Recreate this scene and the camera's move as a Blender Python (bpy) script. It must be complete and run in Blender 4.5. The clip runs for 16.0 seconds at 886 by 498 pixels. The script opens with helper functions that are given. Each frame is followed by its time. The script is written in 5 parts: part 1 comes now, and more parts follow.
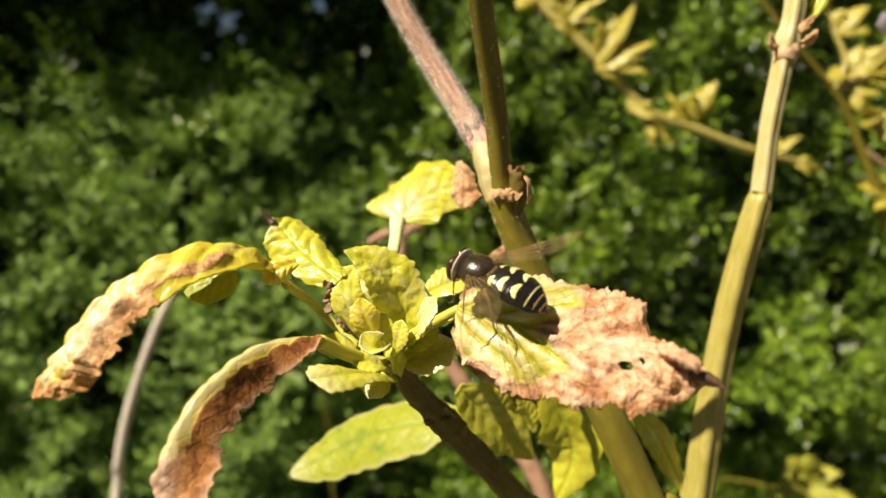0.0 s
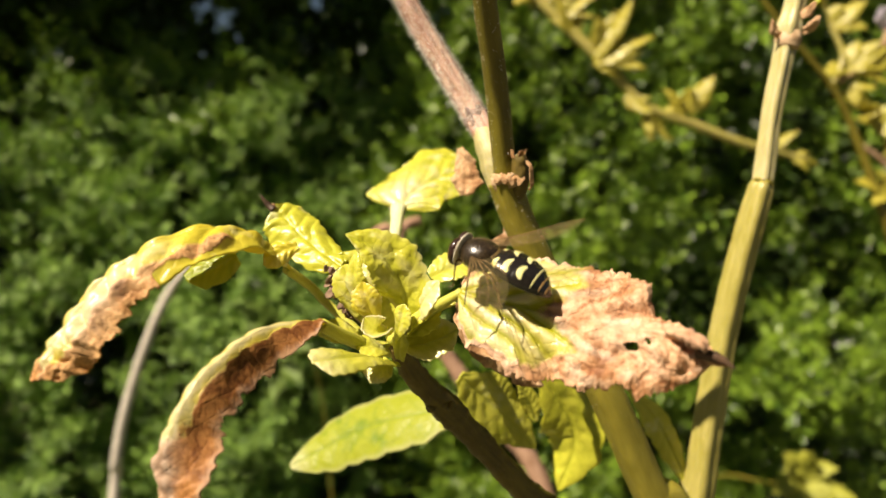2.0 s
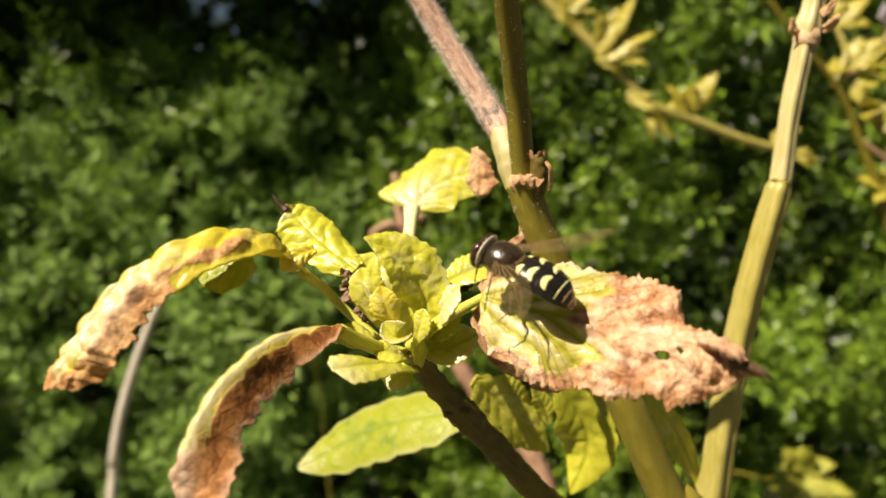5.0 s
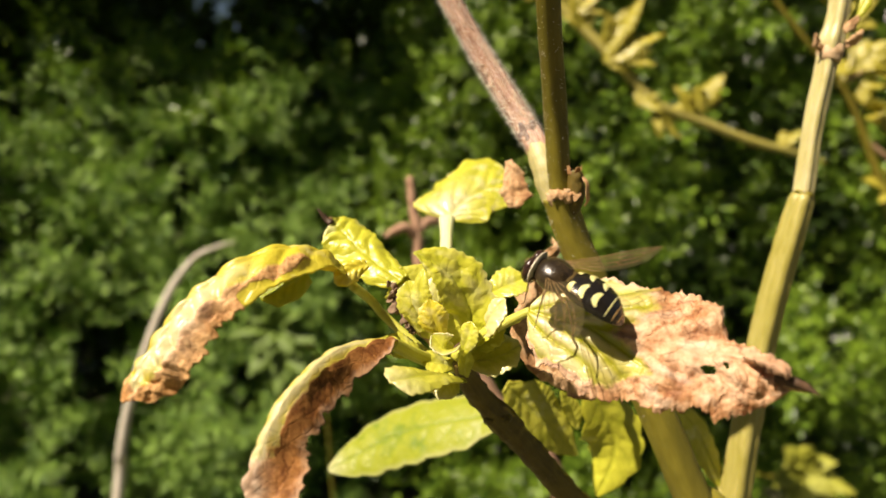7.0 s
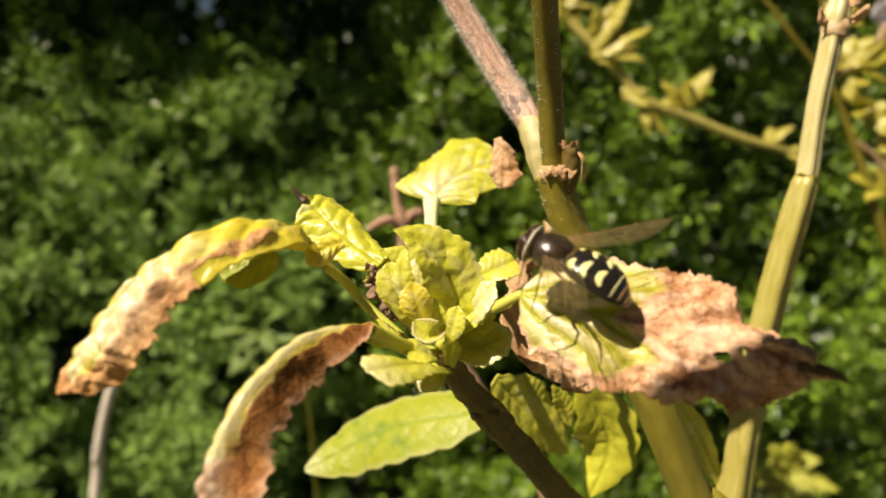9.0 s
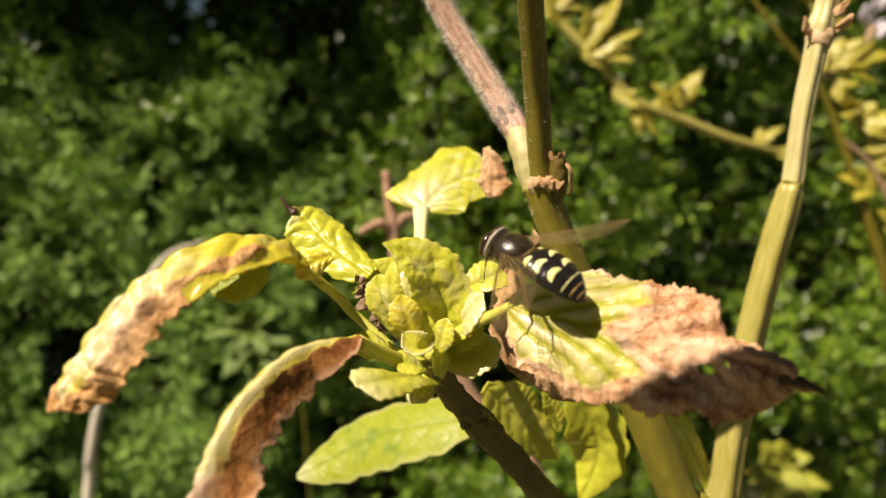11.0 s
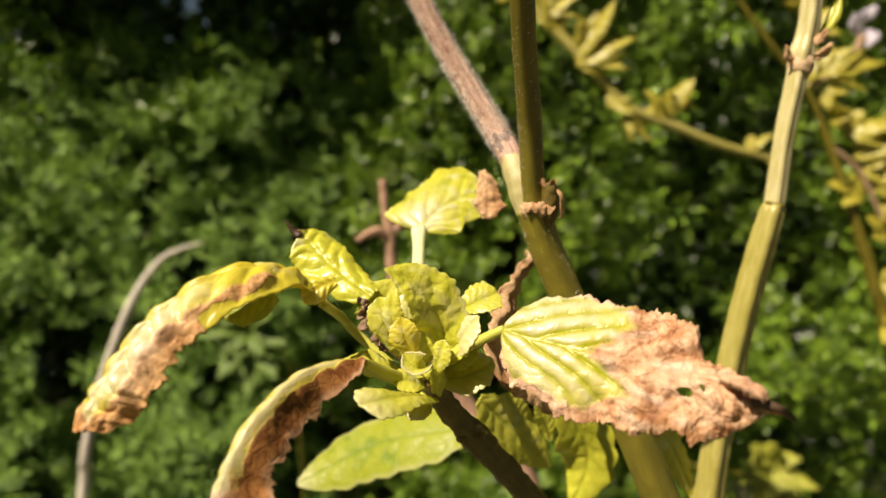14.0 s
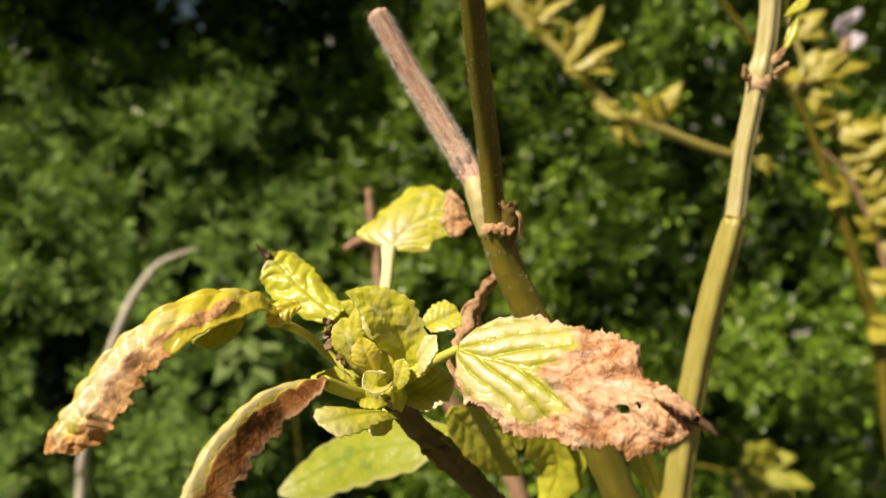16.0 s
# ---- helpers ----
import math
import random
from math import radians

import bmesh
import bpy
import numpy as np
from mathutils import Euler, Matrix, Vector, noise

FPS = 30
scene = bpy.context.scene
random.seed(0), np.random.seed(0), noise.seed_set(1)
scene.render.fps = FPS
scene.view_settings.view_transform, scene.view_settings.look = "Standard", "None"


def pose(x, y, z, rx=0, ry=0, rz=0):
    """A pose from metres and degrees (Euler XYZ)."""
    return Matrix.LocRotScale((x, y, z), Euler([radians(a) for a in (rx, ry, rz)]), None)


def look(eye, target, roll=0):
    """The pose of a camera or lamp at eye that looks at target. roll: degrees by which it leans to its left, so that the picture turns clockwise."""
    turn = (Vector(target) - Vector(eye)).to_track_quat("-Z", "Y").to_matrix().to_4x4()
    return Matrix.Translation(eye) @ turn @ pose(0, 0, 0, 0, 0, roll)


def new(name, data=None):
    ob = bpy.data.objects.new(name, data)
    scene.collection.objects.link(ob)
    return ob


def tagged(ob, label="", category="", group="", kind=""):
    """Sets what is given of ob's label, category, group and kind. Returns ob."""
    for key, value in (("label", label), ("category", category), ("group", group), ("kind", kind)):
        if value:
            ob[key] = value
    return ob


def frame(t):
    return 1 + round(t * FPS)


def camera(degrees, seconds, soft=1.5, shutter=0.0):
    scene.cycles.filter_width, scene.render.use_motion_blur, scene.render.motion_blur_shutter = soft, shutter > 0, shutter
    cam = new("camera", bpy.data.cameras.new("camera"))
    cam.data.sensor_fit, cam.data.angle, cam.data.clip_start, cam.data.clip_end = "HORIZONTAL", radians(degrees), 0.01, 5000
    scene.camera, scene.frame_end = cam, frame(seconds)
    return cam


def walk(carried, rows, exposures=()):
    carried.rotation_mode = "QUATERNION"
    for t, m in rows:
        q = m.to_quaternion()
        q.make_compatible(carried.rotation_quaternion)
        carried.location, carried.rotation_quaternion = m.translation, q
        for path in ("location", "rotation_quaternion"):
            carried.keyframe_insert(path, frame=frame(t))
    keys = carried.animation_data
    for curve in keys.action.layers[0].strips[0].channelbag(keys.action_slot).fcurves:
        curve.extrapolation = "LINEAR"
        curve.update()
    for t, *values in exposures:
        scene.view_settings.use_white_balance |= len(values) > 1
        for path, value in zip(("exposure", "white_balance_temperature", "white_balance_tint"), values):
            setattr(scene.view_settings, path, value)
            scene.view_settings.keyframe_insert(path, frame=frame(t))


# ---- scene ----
cam = camera(70, 16.0, soft=1.6, shutter=0.5)
cam.data.dof.use_dof = True
cam.data.dof.focus_distance = 0.059
cam.data.dof.aperture_fstop = 27
# path>
PATH = [
    (0, 0.00000, -0.00000, 1.00000, 78.000, 0.000, -0.000),
    (0.5, -0.00019, -0.00009, 0.99934, 77.960, 0.100, -0.106),
    (1, 0.00056, 0.00015, 0.99948, 77.915, 0.134, -0.131),
    (1.5, 0.00054, 0.00004, 0.99857, 77.903, 0.093, -0.205),
    (2, -0.00050, 0.00023, 0.99854, 77.861, 0.064, -0.285),
    (2.5, -0.00148, 0.00112, 0.99839, 77.847, -0.151, -0.274),
    (3, -0.00075, 0.00187, 0.99727, 77.603, -0.064, -0.286),
    (3.5, -0.00063, 0.00235, 0.99792, 77.482, 0.002, -0.379),
    (4, -0.00105, 0.00197, 0.99816, 77.452, 0.070, -0.398),
    (4.2, -0.00109, 0.00213, 0.99819, 77.529, 0.018, -0.424),
    (6.3, -0.00562, 0.00017, 1.00047, 77.087, -0.297, -0.486),
    (6.5, -0.00567, -0.00000, 1.00030, 77.109, -0.310, -0.458),
    (7, -0.00697, 0.00001, 1.00116, 77.050, -0.316, -0.526),
    (7.5, -0.00653, 0.00002, 1.00033, 77.026, -0.262, -0.559),
    (8, -0.00779, 0.00227, 0.99867, 76.993, -0.731, -0.920),
    (8.5, -0.00853, 0.00469, 0.99911, 77.015, -0.909, -1.540),
    (9, -0.00678, 0.00487, 0.99811, 77.043, -0.751, -1.784),
    (9.2, -0.00595, 0.00486, 0.99772, 77.053, -0.723, -1.932),
    (11.3, -0.00665, 0.00461, 0.99942, 76.995, -0.674, -2.522),
    (11.5, -0.00716, 0.00528, 0.99877, 77.088, -0.796, -2.634),
    (12, -0.00681, 0.00510, 1.00027, 77.010, -0.875, -2.647),
    (12.5, -0.00691, 0.00383, 1.00013, 76.995, -0.897, -2.757),
    (13, -0.00672, 0.00258, 0.99941, 77.058, -0.904, -2.835),
    (13.5, -0.00711, 0.00253, 1.00088, 76.962, -0.882, -2.896),
    (14, -0.00687, 0.00191, 1.00234, 76.971, -0.928, -2.896),
    (14.5, -0.00599, 0.00071, 1.00293, 77.048, -0.565, -3.030),
    (15, -0.00495, -0.00005, 1.00280, 77.065, -0.415, -3.061),
    (15.5, -0.00345, -0.00075, 1.00378, 77.018, -0.368, -3.130),
    (16, -0.00322, -0.00061, 1.00507, 77.054, -0.376, -3.142),
]
# <path
walk(cam, [(t, pose(*p)) for t, *p in PATH], [(0, 0.78), (4, 0.76), (8, 0.69), (12.5, 0.62), (13.5, 0.6), (14.5, 0.5), (16, 0.46)])

# ---- light ----
SUN = Vector((-0.50, -0.265, 0.823)).normalized()
world = bpy.data.worlds.new("sky")
scene.world = world
world.use_nodes = True
wn = world.node_tree.nodes
sky = wn.new("ShaderNodeTexSky")
sky.sky_type = "NISHITA"
sky.sun_disc = False
sky.sun_elevation = math.asin(SUN.z)
sky.sun_rotation = math.atan2(SUN.x, SUN.y)
world.node_tree.links.new(sky.outputs[0], wn["Background"].inputs[0])
wn["Background"].inputs[1].default_value = 0.016
sun_data = bpy.data.lights.new("sun", "SUN")
sun_data.energy = 5.0
sun_data.angle = radians(0.55)
sun_data.color = (1.0, 0.855, 0.675)
sun = new("sun", sun_data)
sun.matrix_world = look(SUN * 20, (0, 0, 0))

# ---- tools ----
PLANT = pose(0, 0, 1, -12, 0, 0)   # the plants' own axes: millimetres right, ahead, up
BASE = Vector((0.006, 0.075, 0.0))


def at(p):
    return PLANT @ (Vector(p) * 0.001)


def mesh_object(name, verts, faces, material, parent=None, label="", smooth=True, attrs=None):
    me = bpy.data.meshes.new(name)
    shift, up_to = Vector((0, 0, 0)), parent
    while up_to:
        shift, up_to = shift + up_to.location, up_to.parent
    me.from_pydata([tuple(Vector(v) - shift) for v in verts], [], faces)
    if attrs:
        for key, values in attrs.items():
            a = me.attributes.new(key, "FLOAT", "POINT")
            a.data.foreach_set("value", np.asarray(values, dtype=np.float32))
    me.materials.append(material)
    me.polygons.foreach_set("use_smooth", [smooth] * len(me.polygons))
    ob = new(name, me)
    if parent:
        ob.parent = parent
    if label:
        ob["label"] = label
    return ob


def empty(name, place):
    ob = new(name)
    ob.empty_display_size = 0.01
    ob.location = place
    return ob


def spline(points, n):
    """Catmull-Rom through the points, n samples."""
    p = [Vector(q) for q in points]
    p = [p[0] * 2 - p[1]] + p + [p[-1] * 2 - p[-2]]
    out = []
    for k in range(n):
        f = k / (n - 1) * (len(p) - 3)
        i = min(int(f), len(p) - 4)
        t = f - i
        a, b, c, d = p[i:i + 4]
        out.append(0.5 * (2 * b + (c - a) * t + (2 * a - 5 * b + 4 * c - d) * t * t + (3 * b - 3 * c + d - a) * t ** 3))
    return out


def curve_of(values, s):
    """Straight-line interpolation of (place, value) pairs."""
    return float(np.interp(s, [v[0] for v in values], [v[1] for v in values]))


def tube(points, radii, n=40, sides=16, ridges=0, depth=0.0, rough=0.0, seed=0.0, freq=1.0, place=at, closed=True):
    """A round or ridged stalk in millimetres. radii: (place along, radius) pairs."""
    mid = spline(points, n)
    verts, faces = [], []
    side = None
    for k in range(n):
        t = (mid[min(k + 1, n - 1)] - mid[max(k - 1, 0)]).normalized()
        if side is None:
            side = t.cross(Vector((0.3, 0.9, 0.2))).normalized()
        side = (side - t * side.dot(t)).normalized()
        other = t.cross(side)
        r0 = curve_of(radii, k / (n - 1))
        for j in range(sides):
            a = 2 * math.pi * j / sides
            r = r0 * (1 + depth * math.cos(ridges * a))
            d = side * math.cos(a) + other * math.sin(a)
            if rough:
                r *= 1 + rough * noise.noise((mid[k] + d * r0) * freq + Vector((seed, 0, 0)))
            verts.append(place(mid[k] + d * r))
    for k in range(n - 1):
        for j in range(sides):
            j2 = (j + 1) % sides
            faces.append((k * sides + j, k * sides + j2, (k + 1) * sides + j2, (k + 1) * sides + j))
    if closed:
        faces.append(tuple(range(sides - 1, -1, -1)))
        faces.append(tuple((n - 1) * sides + j for j in range(sides)))
    return verts, faces


def solid(grid, alive, thick):
    """A sheet of points [ns][nv] with thickness; alive tells which cells exist. Returns vertices, faces."""
    ns, nv = grid.shape[:2]
    du = np.gradient(grid, axis=0)
    dv = np.gradient(grid, axis=1)
    nrm = np.cross(du, dv)
    nrm /= np.linalg.norm(nrm, axis=2, keepdims=True) + 1e-9
    verts = np.concatenate([grid.reshape(-1, 3), (grid + nrm * thick).reshape(-1, 3)])
    off = ns * nv
    faces, edges = [], {}
    for i in range(ns - 1):
        for j in range(nv - 1):
            if not alive[i, j]:
                continue
            q = (i * nv + j, i * nv + j + 1, (i + 1) * nv + j + 1, (i + 1) * nv + j)
            faces.append(q)
            faces.append(tuple(off + a for a in reversed(q)))
            for a, b in zip(q, q[1:] + q[:1]):
                if (b, a) in edges:
                    del edges[(b, a)]
                else:
                    edges[(a, b)] = 1
    for a, b in edges:
        faces.append((b, a, off + a, off + b))
    return verts, faces


def leaf_mesh(points, width, up, curl=0.3, fold=0.0, twist=0.0, quilt=0.12, pairs=6, slant=0.9, serr=0.06, teeth=16,
              crumple=0.25, wither=None, rag=0.3, wave=0.0, seed=0.0, ns=60, nv=41, thick=0.13, hole=None, place=at, sink=1.0, halves=(1.0, 1.0), coarse=0.55, vein_w=0.24, lip=0.0, bleach_glint=None, fine=0.25, trim=None, facets=0.0):
    """A leaf in millimetres: midrib through points, half-width by (place, width) pairs, upper side towards up.
    curl, fold: functions of (s, side) or numbers, in radians. wither: function (s, v) from 0 green to 1 dead."""
    mid = spline(points, ns)
    length = sum((mid[k + 1] - mid[k]).length for k in range(ns - 1))
    f_curl = curl if callable(curl) else (lambda s, side: curl)
    f_fold = fold if callable(fold) else (lambda s, side: fold)
    f_with = wither if wither else (lambda s, v: 0.0)
    f_pale = bleach_glint if bleach_glint else (lambda s, v: 0.0)
    grid = np.zeros((ns, nv, 3))
    wit, vein, ble = np.zeros((ns, nv)), np.zeros((ns, nv)), np.zeros((ns, nv))
    upv = Vector(up).normalized()
    for k in range(ns):
        s = k / (ns - 1)
        t = (mid[min(k + 1, ns - 1)] - mid[max(k - 1, 0)]).normalized()
        n = (upv - t * upv.dot(t)).normalized()
        n = Matrix.Rotation((twist(s) if callable(twist) else twist * s), 3, t) @ n
        b = t.cross(n)
        w0 = max(curve_of(width, s), 0.02)
        for j in range(nv):
            v = -1 + 2 * j / (nv - 1)
            side = 1 if v >= 0 else -1
            dead = min(max(f_with(s, v), 0.0), 1.0)
            saw = abs(((s * teeth + 0.5 * side) % 1.0) - 0.35)
            ragged = noise.noise(Vector((s * 8 + seed, side * 3.1, seed))) + fine * noise.noise(Vector((s * 90 + seed, side * 7.7, seed))) + 0.8 * fine * noise.noise(Vector((s * 190 + seed, side * 2.7, seed))) + 0.45 * noise.noise(Vector((s * 34 + seed, side * 5.7, seed)))
            w = w0 * halves[0 if side < 0 else 1] * (1 + serr * (0.5 - 2 * saw) + rag * dead * ragged)
            if trim:
                w *= trim(s, side)
            phi = f_curl(s, side)
            x = w * abs(v)
            h = 0.0
            if abs(phi) > 1e-3:
                h = -(w / phi) * (1 - math.cos(phi * abs(v)))
                x = (w / phi) * math.sin(phi * abs(v))
            a = f_fold(s, side)
            x, h = x * math.cos(a) - h * math.sin(a), h * math.cos(a) + x * math.sin(a)
            q = (s * length - slant * w0 * abs(v)) / (length / (pairs + 1.5)) + 0.15 * side + 0.45 * noise.noise(Vector((s * 4 + seed, v * 1.5, seed + 5)))
            bulge = abs(math.sin(math.pi * q)) ** 0.7
            d_mid = abs(v) * w0
            near_mid = math.exp(-(d_mid / 0.28) ** 2)
            lateral = math.exp(-((q - round(q)) * (length / (pairs + 1.5)) / vein_w) ** 2) * (1 - 0.5 * abs(v))
            vein[k, j] = max(near_mid, lateral)
            wit[k, j] = dead
            ble[k, j] = min(max(f_pale(s, v), 0.0), 1.0)
            loc = mid[k] + b * (x * side)
            lift = h + sink * quilt * (bulge - 0.5) * (1 - abs(v) ** 4) * (1 - near_mid) * (1 - 0.3 * dead) - 0.12 * near_mid * sink
            lift += sink * 0.5 * quilt * noise.noise(Vector((s * length * 0.9, v * w0 * 0.9, seed)))
            lift += wave * math.sin(s * 13 + side * 2 + seed) * abs(v) ** 2
            loc = loc + n * lift
            if lip and side < 0:
                loc = loc - b * (lip * w * max(0.0, abs(v) - 0.55) ** 2 / 0.2)
            if crumple:
                g = crumple * (0.12 + dead)
                here = Vector((seed, seed * 0.7, 0))
                facet = 0.35 + abs(noise.noise(loc * coarse * 0.5 + here)) - 0.75 * abs(noise.noise(loc * coarse * 0.9 - here)) + 0.35 * abs(noise.noise(loc * coarse * 1.9 + here)) - 0.08 * abs(noise.noise(loc * coarse * 4.1 - here))
                loc = loc + n * (1.9 * g * (facet - 0.25)) + 0.5 * g * noise.noise_vector(loc * coarse * 0.6 + here)
            if facets and dead > 0.05:
                near = noise.voronoi(loc * 0.30 + 0.35 * noise.noise_vector(loc * 0.4) + Vector((seed, 0, 0)))[0]
                loc = loc + n * (facets * min(1.0, dead * 1.5) * (min(near[1] - near[0], 0.6) - 0.2))
            grid[k, j] = loc
    alive = np.ones((ns - 1, nv - 1), bool)
    if hole:
        for i in range(ns - 1):
            for j in range(nv - 1):
                alive[i, j] = not hole(i / (ns - 2), -1 + 2 * j / (nv - 2))
    verts, faces = solid(grid, alive, thick)
    verts = [place(v) for v in verts]
    return verts, faces, {"wither": np.tile(wit.ravel(), 2), "vein": np.tile(vein.ravel(), 2), "bleach_glint": np.tile(ble.ravel(), 2)}


# ---- materials ----
def material(name):
    m = bpy.data.materials.new(name)
    m.use_nodes = True
    return m, m.node_tree.nodes, m.node_tree.links, m.node_tree.nodes["Principled BSDF"]


def n_noise(nodes, links, scale, detail=4.0, rough=0.55, coord="Object", stretch=None):
    tex = nodes.new("ShaderNodeTexNoise")
    tex.inputs["Scale"].default_value = scale
    tex.inputs["Detail"].default_value = detail
    tex.inputs["Roughness"].default_value = rough
    tc = nodes.new("ShaderNodeTexCoord")
    if stretch:
        mp = nodes.new("ShaderNodeMapping")
        mp.inputs["Scale"].default_value = stretch
        links.new(tc.outputs[coord], mp.inputs[0])
        links.new(mp.outputs[0], tex.inputs["Vector"])
    else:
        links.new(tc.outputs[coord], tex.inputs["Vector"])
    return tex.outputs["Fac"]


def n_ramp(nodes, links, source, stops):
    r = nodes.new("ShaderNodeValToRGB")
    els = r.color_ramp.elements
    while len(els) < len(stops):
        els.new(0.5)
    for e, (p, c) in zip(els, stops):
        e.position, e.color = p, (*c, 1)
    links.new(source, r.inputs[0])
    return r.outputs[0]


def n_mix(nodes, links, fac, a, b, mode="MIX"):
    m = nodes.new("ShaderNodeMix")
    m.data_type, m.blend_type = "RGBA", mode
    for sock, val in ((m.inputs["Factor"], fac), (m.inputs[6], a), (m.inputs[7], b)):
        if isinstance(val, (int, float)):
            sock.default_value = val
        elif isinstance(val, tuple):
            sock.default_value = (*val, 1)
        else:
            links.new(val, sock)
    return m.outputs[2]


def n_math(nodes, links, op, a, b, clamp=False):
    m = nodes.new("ShaderNodeMath")
    m.operation, m.use_clamp = op, clamp
    for sock, val in zip(m.inputs, (a, b)):
        if isinstance(val, (int, float)):
            sock.default_value = val
        else:
            links.new(val, sock)
    return m.outputs[0]


def n_bump(nodes, links, height, strength, distance, bsdf):
    b = nodes.new("ShaderNodeBump")
    b.inputs["Strength"].default_value = strength
    b.inputs["Distance"].default_value = distance
    links.new(height, b.inputs["Height"])
    links.new(b.outputs[0], bsdf.inputs["Normal"])
    return b.outputs[0]


def leaf_material(name, pale, green, tan, brown, dark, gloss=0.36, through_light=0.4, veins=0.4, bleached=0.12, soft=0.06, coat=0.06, wrinkled=0.3):
    m, nodes, links, bsdf = material(name)
    wa = nodes.new("ShaderNodeAttribute")
    wa.attribute_name = "wither"
    va = nodes.new("ShaderNodeAttribute")
    va.attribute_name = "vein"
    big = n_noise(nodes, links, 260, 3)
    mid = n_noise(nodes, links, 800, 5, 0.62)
    fine = n_noise(nodes, links, 3200, 4, 0.65)
    bleach_glint = tuple(min(1.0, c * (1 - bleached) + bleached) for c in pale)
    mottle = n_ramp(nodes, links, big, [(0.27, green), (0.46, pale), (0.60, pale), (0.72, bleach_glint)])
    ba = nodes.new("ShaderNodeAttribute")
    ba.attribute_name = "bleach_glint"
    # pale colour, both for bleached patches and for glints painted on the leaf
    worn_glint = n_math(nodes, links, "MULTIPLY", ba.outputs["Fac"], n_math(nodes, links, "ADD", 0.45, mid), True)
    mottle = n_mix(nodes, links, worn_glint, mottle, (0.92, 0.86, 0.60))
    live = n_mix(nodes, links, n_math(nodes, links, "MULTIPLY", va.outputs["Fac"], veins, True), mottle, green)
    live = n_mix(nodes, links, n_math(nodes, links, "MULTIPLY", mid, 0.2), live, n_mix(nodes, links, 0.5, pale, green))
    tone = n_math(nodes, links, "ADD", n_math(nodes, links, "MULTIPLY", big, 0.6), n_math(nodes, links, "MULTIPLY", mid, 0.4))
    dead = n_ramp(nodes, links, tone, [(0.36, dark), (0.445, brown), (0.525, tan), (0.64, tuple(min(1, c * 1.15) for c in tan))])
    streak = n_ramp(nodes, links, fine, [(0.38, (0.42, 0.33, 0.27)), (0.54, (1, 1, 1))])
    dead = n_mix(nodes, links, 0.28, dead, streak, "MULTIPLY")
    crack = nodes.new("ShaderNodeTexVoronoi")
    crack.feature = "DISTANCE_TO_EDGE"
    crack.inputs["Scale"].default_value = 150
    bent = nodes.new("ShaderNodeVectorMath")
    bent.operation = "MULTIPLY_ADD"
    warp = nodes.new("ShaderNodeTexNoise")
    warp.inputs["Scale"].default_value = 260
    place_ = nodes.new("ShaderNodeTexCoord")
    links.new(place_.outputs["Object"], warp.inputs["Vector"])
    links.new(warp.outputs["Color"], bent.inputs[0])
    bent.inputs[1].default_value = (0.006, 0.006, 0.006)
    links.new(place_.outputs["Object"], bent.inputs[2])
    links.new(bent.outputs[0], crack.inputs["Vector"])
    crease = n_ramp(nodes, links, crack.outputs["Distance"], [(0.0, (0.50, 0.34, 0.23)), (0.022, (1, 1, 1))])
    dead = n_mix(nodes, links, 0.45, dead, crease, "MULTIPLY")
    fold = n_math(nodes, links, "ABSOLUTE", n_math(nodes, links, "SUBTRACT", n_noise(nodes, links, 430, 3, 0.5), 0.5), 0.0)
    wrinkle = n_ramp(nodes, links, fold, [(0.0, (0.48, 0.28, 0.15)), (0.012, (0.80, 0.66, 0.54)), (0.05, (1, 1, 1))])
    dead = n_mix(nodes, links, wrinkled, dead, wrinkle, "MULTIPLY")
    dead = n_mix(nodes, links, n_math(nodes, links, "MULTIPLY", worn_glint, 0.6), dead, (0.93, 0.76, 0.58))
    dead = n_mix(nodes, links, n_math(nodes, links, "MULTIPLY", va.outputs["Fac"], 0.45), dead, brown)
    edge = n_math(nodes, links, "ADD", wa.outputs["Fac"], n_math(nodes, links, "MULTIPLY", n_math(nodes, links, "SUBTRACT", mid, 0.5), 0.6))
    mask = n_ramp(nodes, links, edge, [(0.48 - soft, (0, 0, 0)), (0.48 + soft, (1, 1, 1))])
    colour = n_mix(nodes, links, mask, live, dead)
    links.new(colour, bsdf.inputs["Base Color"])
    rough = n_math(nodes, links, "ADD", gloss, n_math(nodes, links, "MULTIPLY", mask, 0.28))
    links.new(rough, bsdf.inputs["Roughness"])
    links.new(n_math(nodes, links, "SUBTRACT", 0.8, n_math(nodes, links, "MULTIPLY", mask, 0.5)), bsdf.inputs["Specular IOR Level"])
    links.new(n_math(nodes, links, "MULTIPLY", n_math(nodes, links, "SUBTRACT", 1.0, mask), coat), bsdf.inputs["Coat Weight"])
    bsdf.inputs["Coat Roughness"].default_value = 0.18
    lines = nodes.new("ShaderNodeTexVoronoi")
    lines.feature = "DISTANCE_TO_EDGE"
    lines.inputs["Scale"].default_value = 900
    links.new(nodes.new("ShaderNodeTexCoord").outputs["Object"], lines.inputs["Vector"])
    net = n_ramp(nodes, links, lines.outputs["Distance"], [(0.0, (0, 0, 0)), (0.10, (1, 1, 1))])
    height = n_math(nodes, links, "ADD", n_math(nodes, links, "MULTIPLY", fine, 0.06), n_math(nodes, links, "MULTIPLY", mid, n_math(nodes, links, "ADD", 0.3, n_math(nodes, links, "MULTIPLY", mask, 0.15))))
    height = n_math(nodes, links, "ADD", height, n_math(nodes, links, "MULTIPLY", net, 0.10))
    height = n_math(nodes, links, "ADD", height, n_math(nodes, links, "MULTIPLY", mask, n_math(nodes, links, "MULTIPLY", crease, 0.15)))
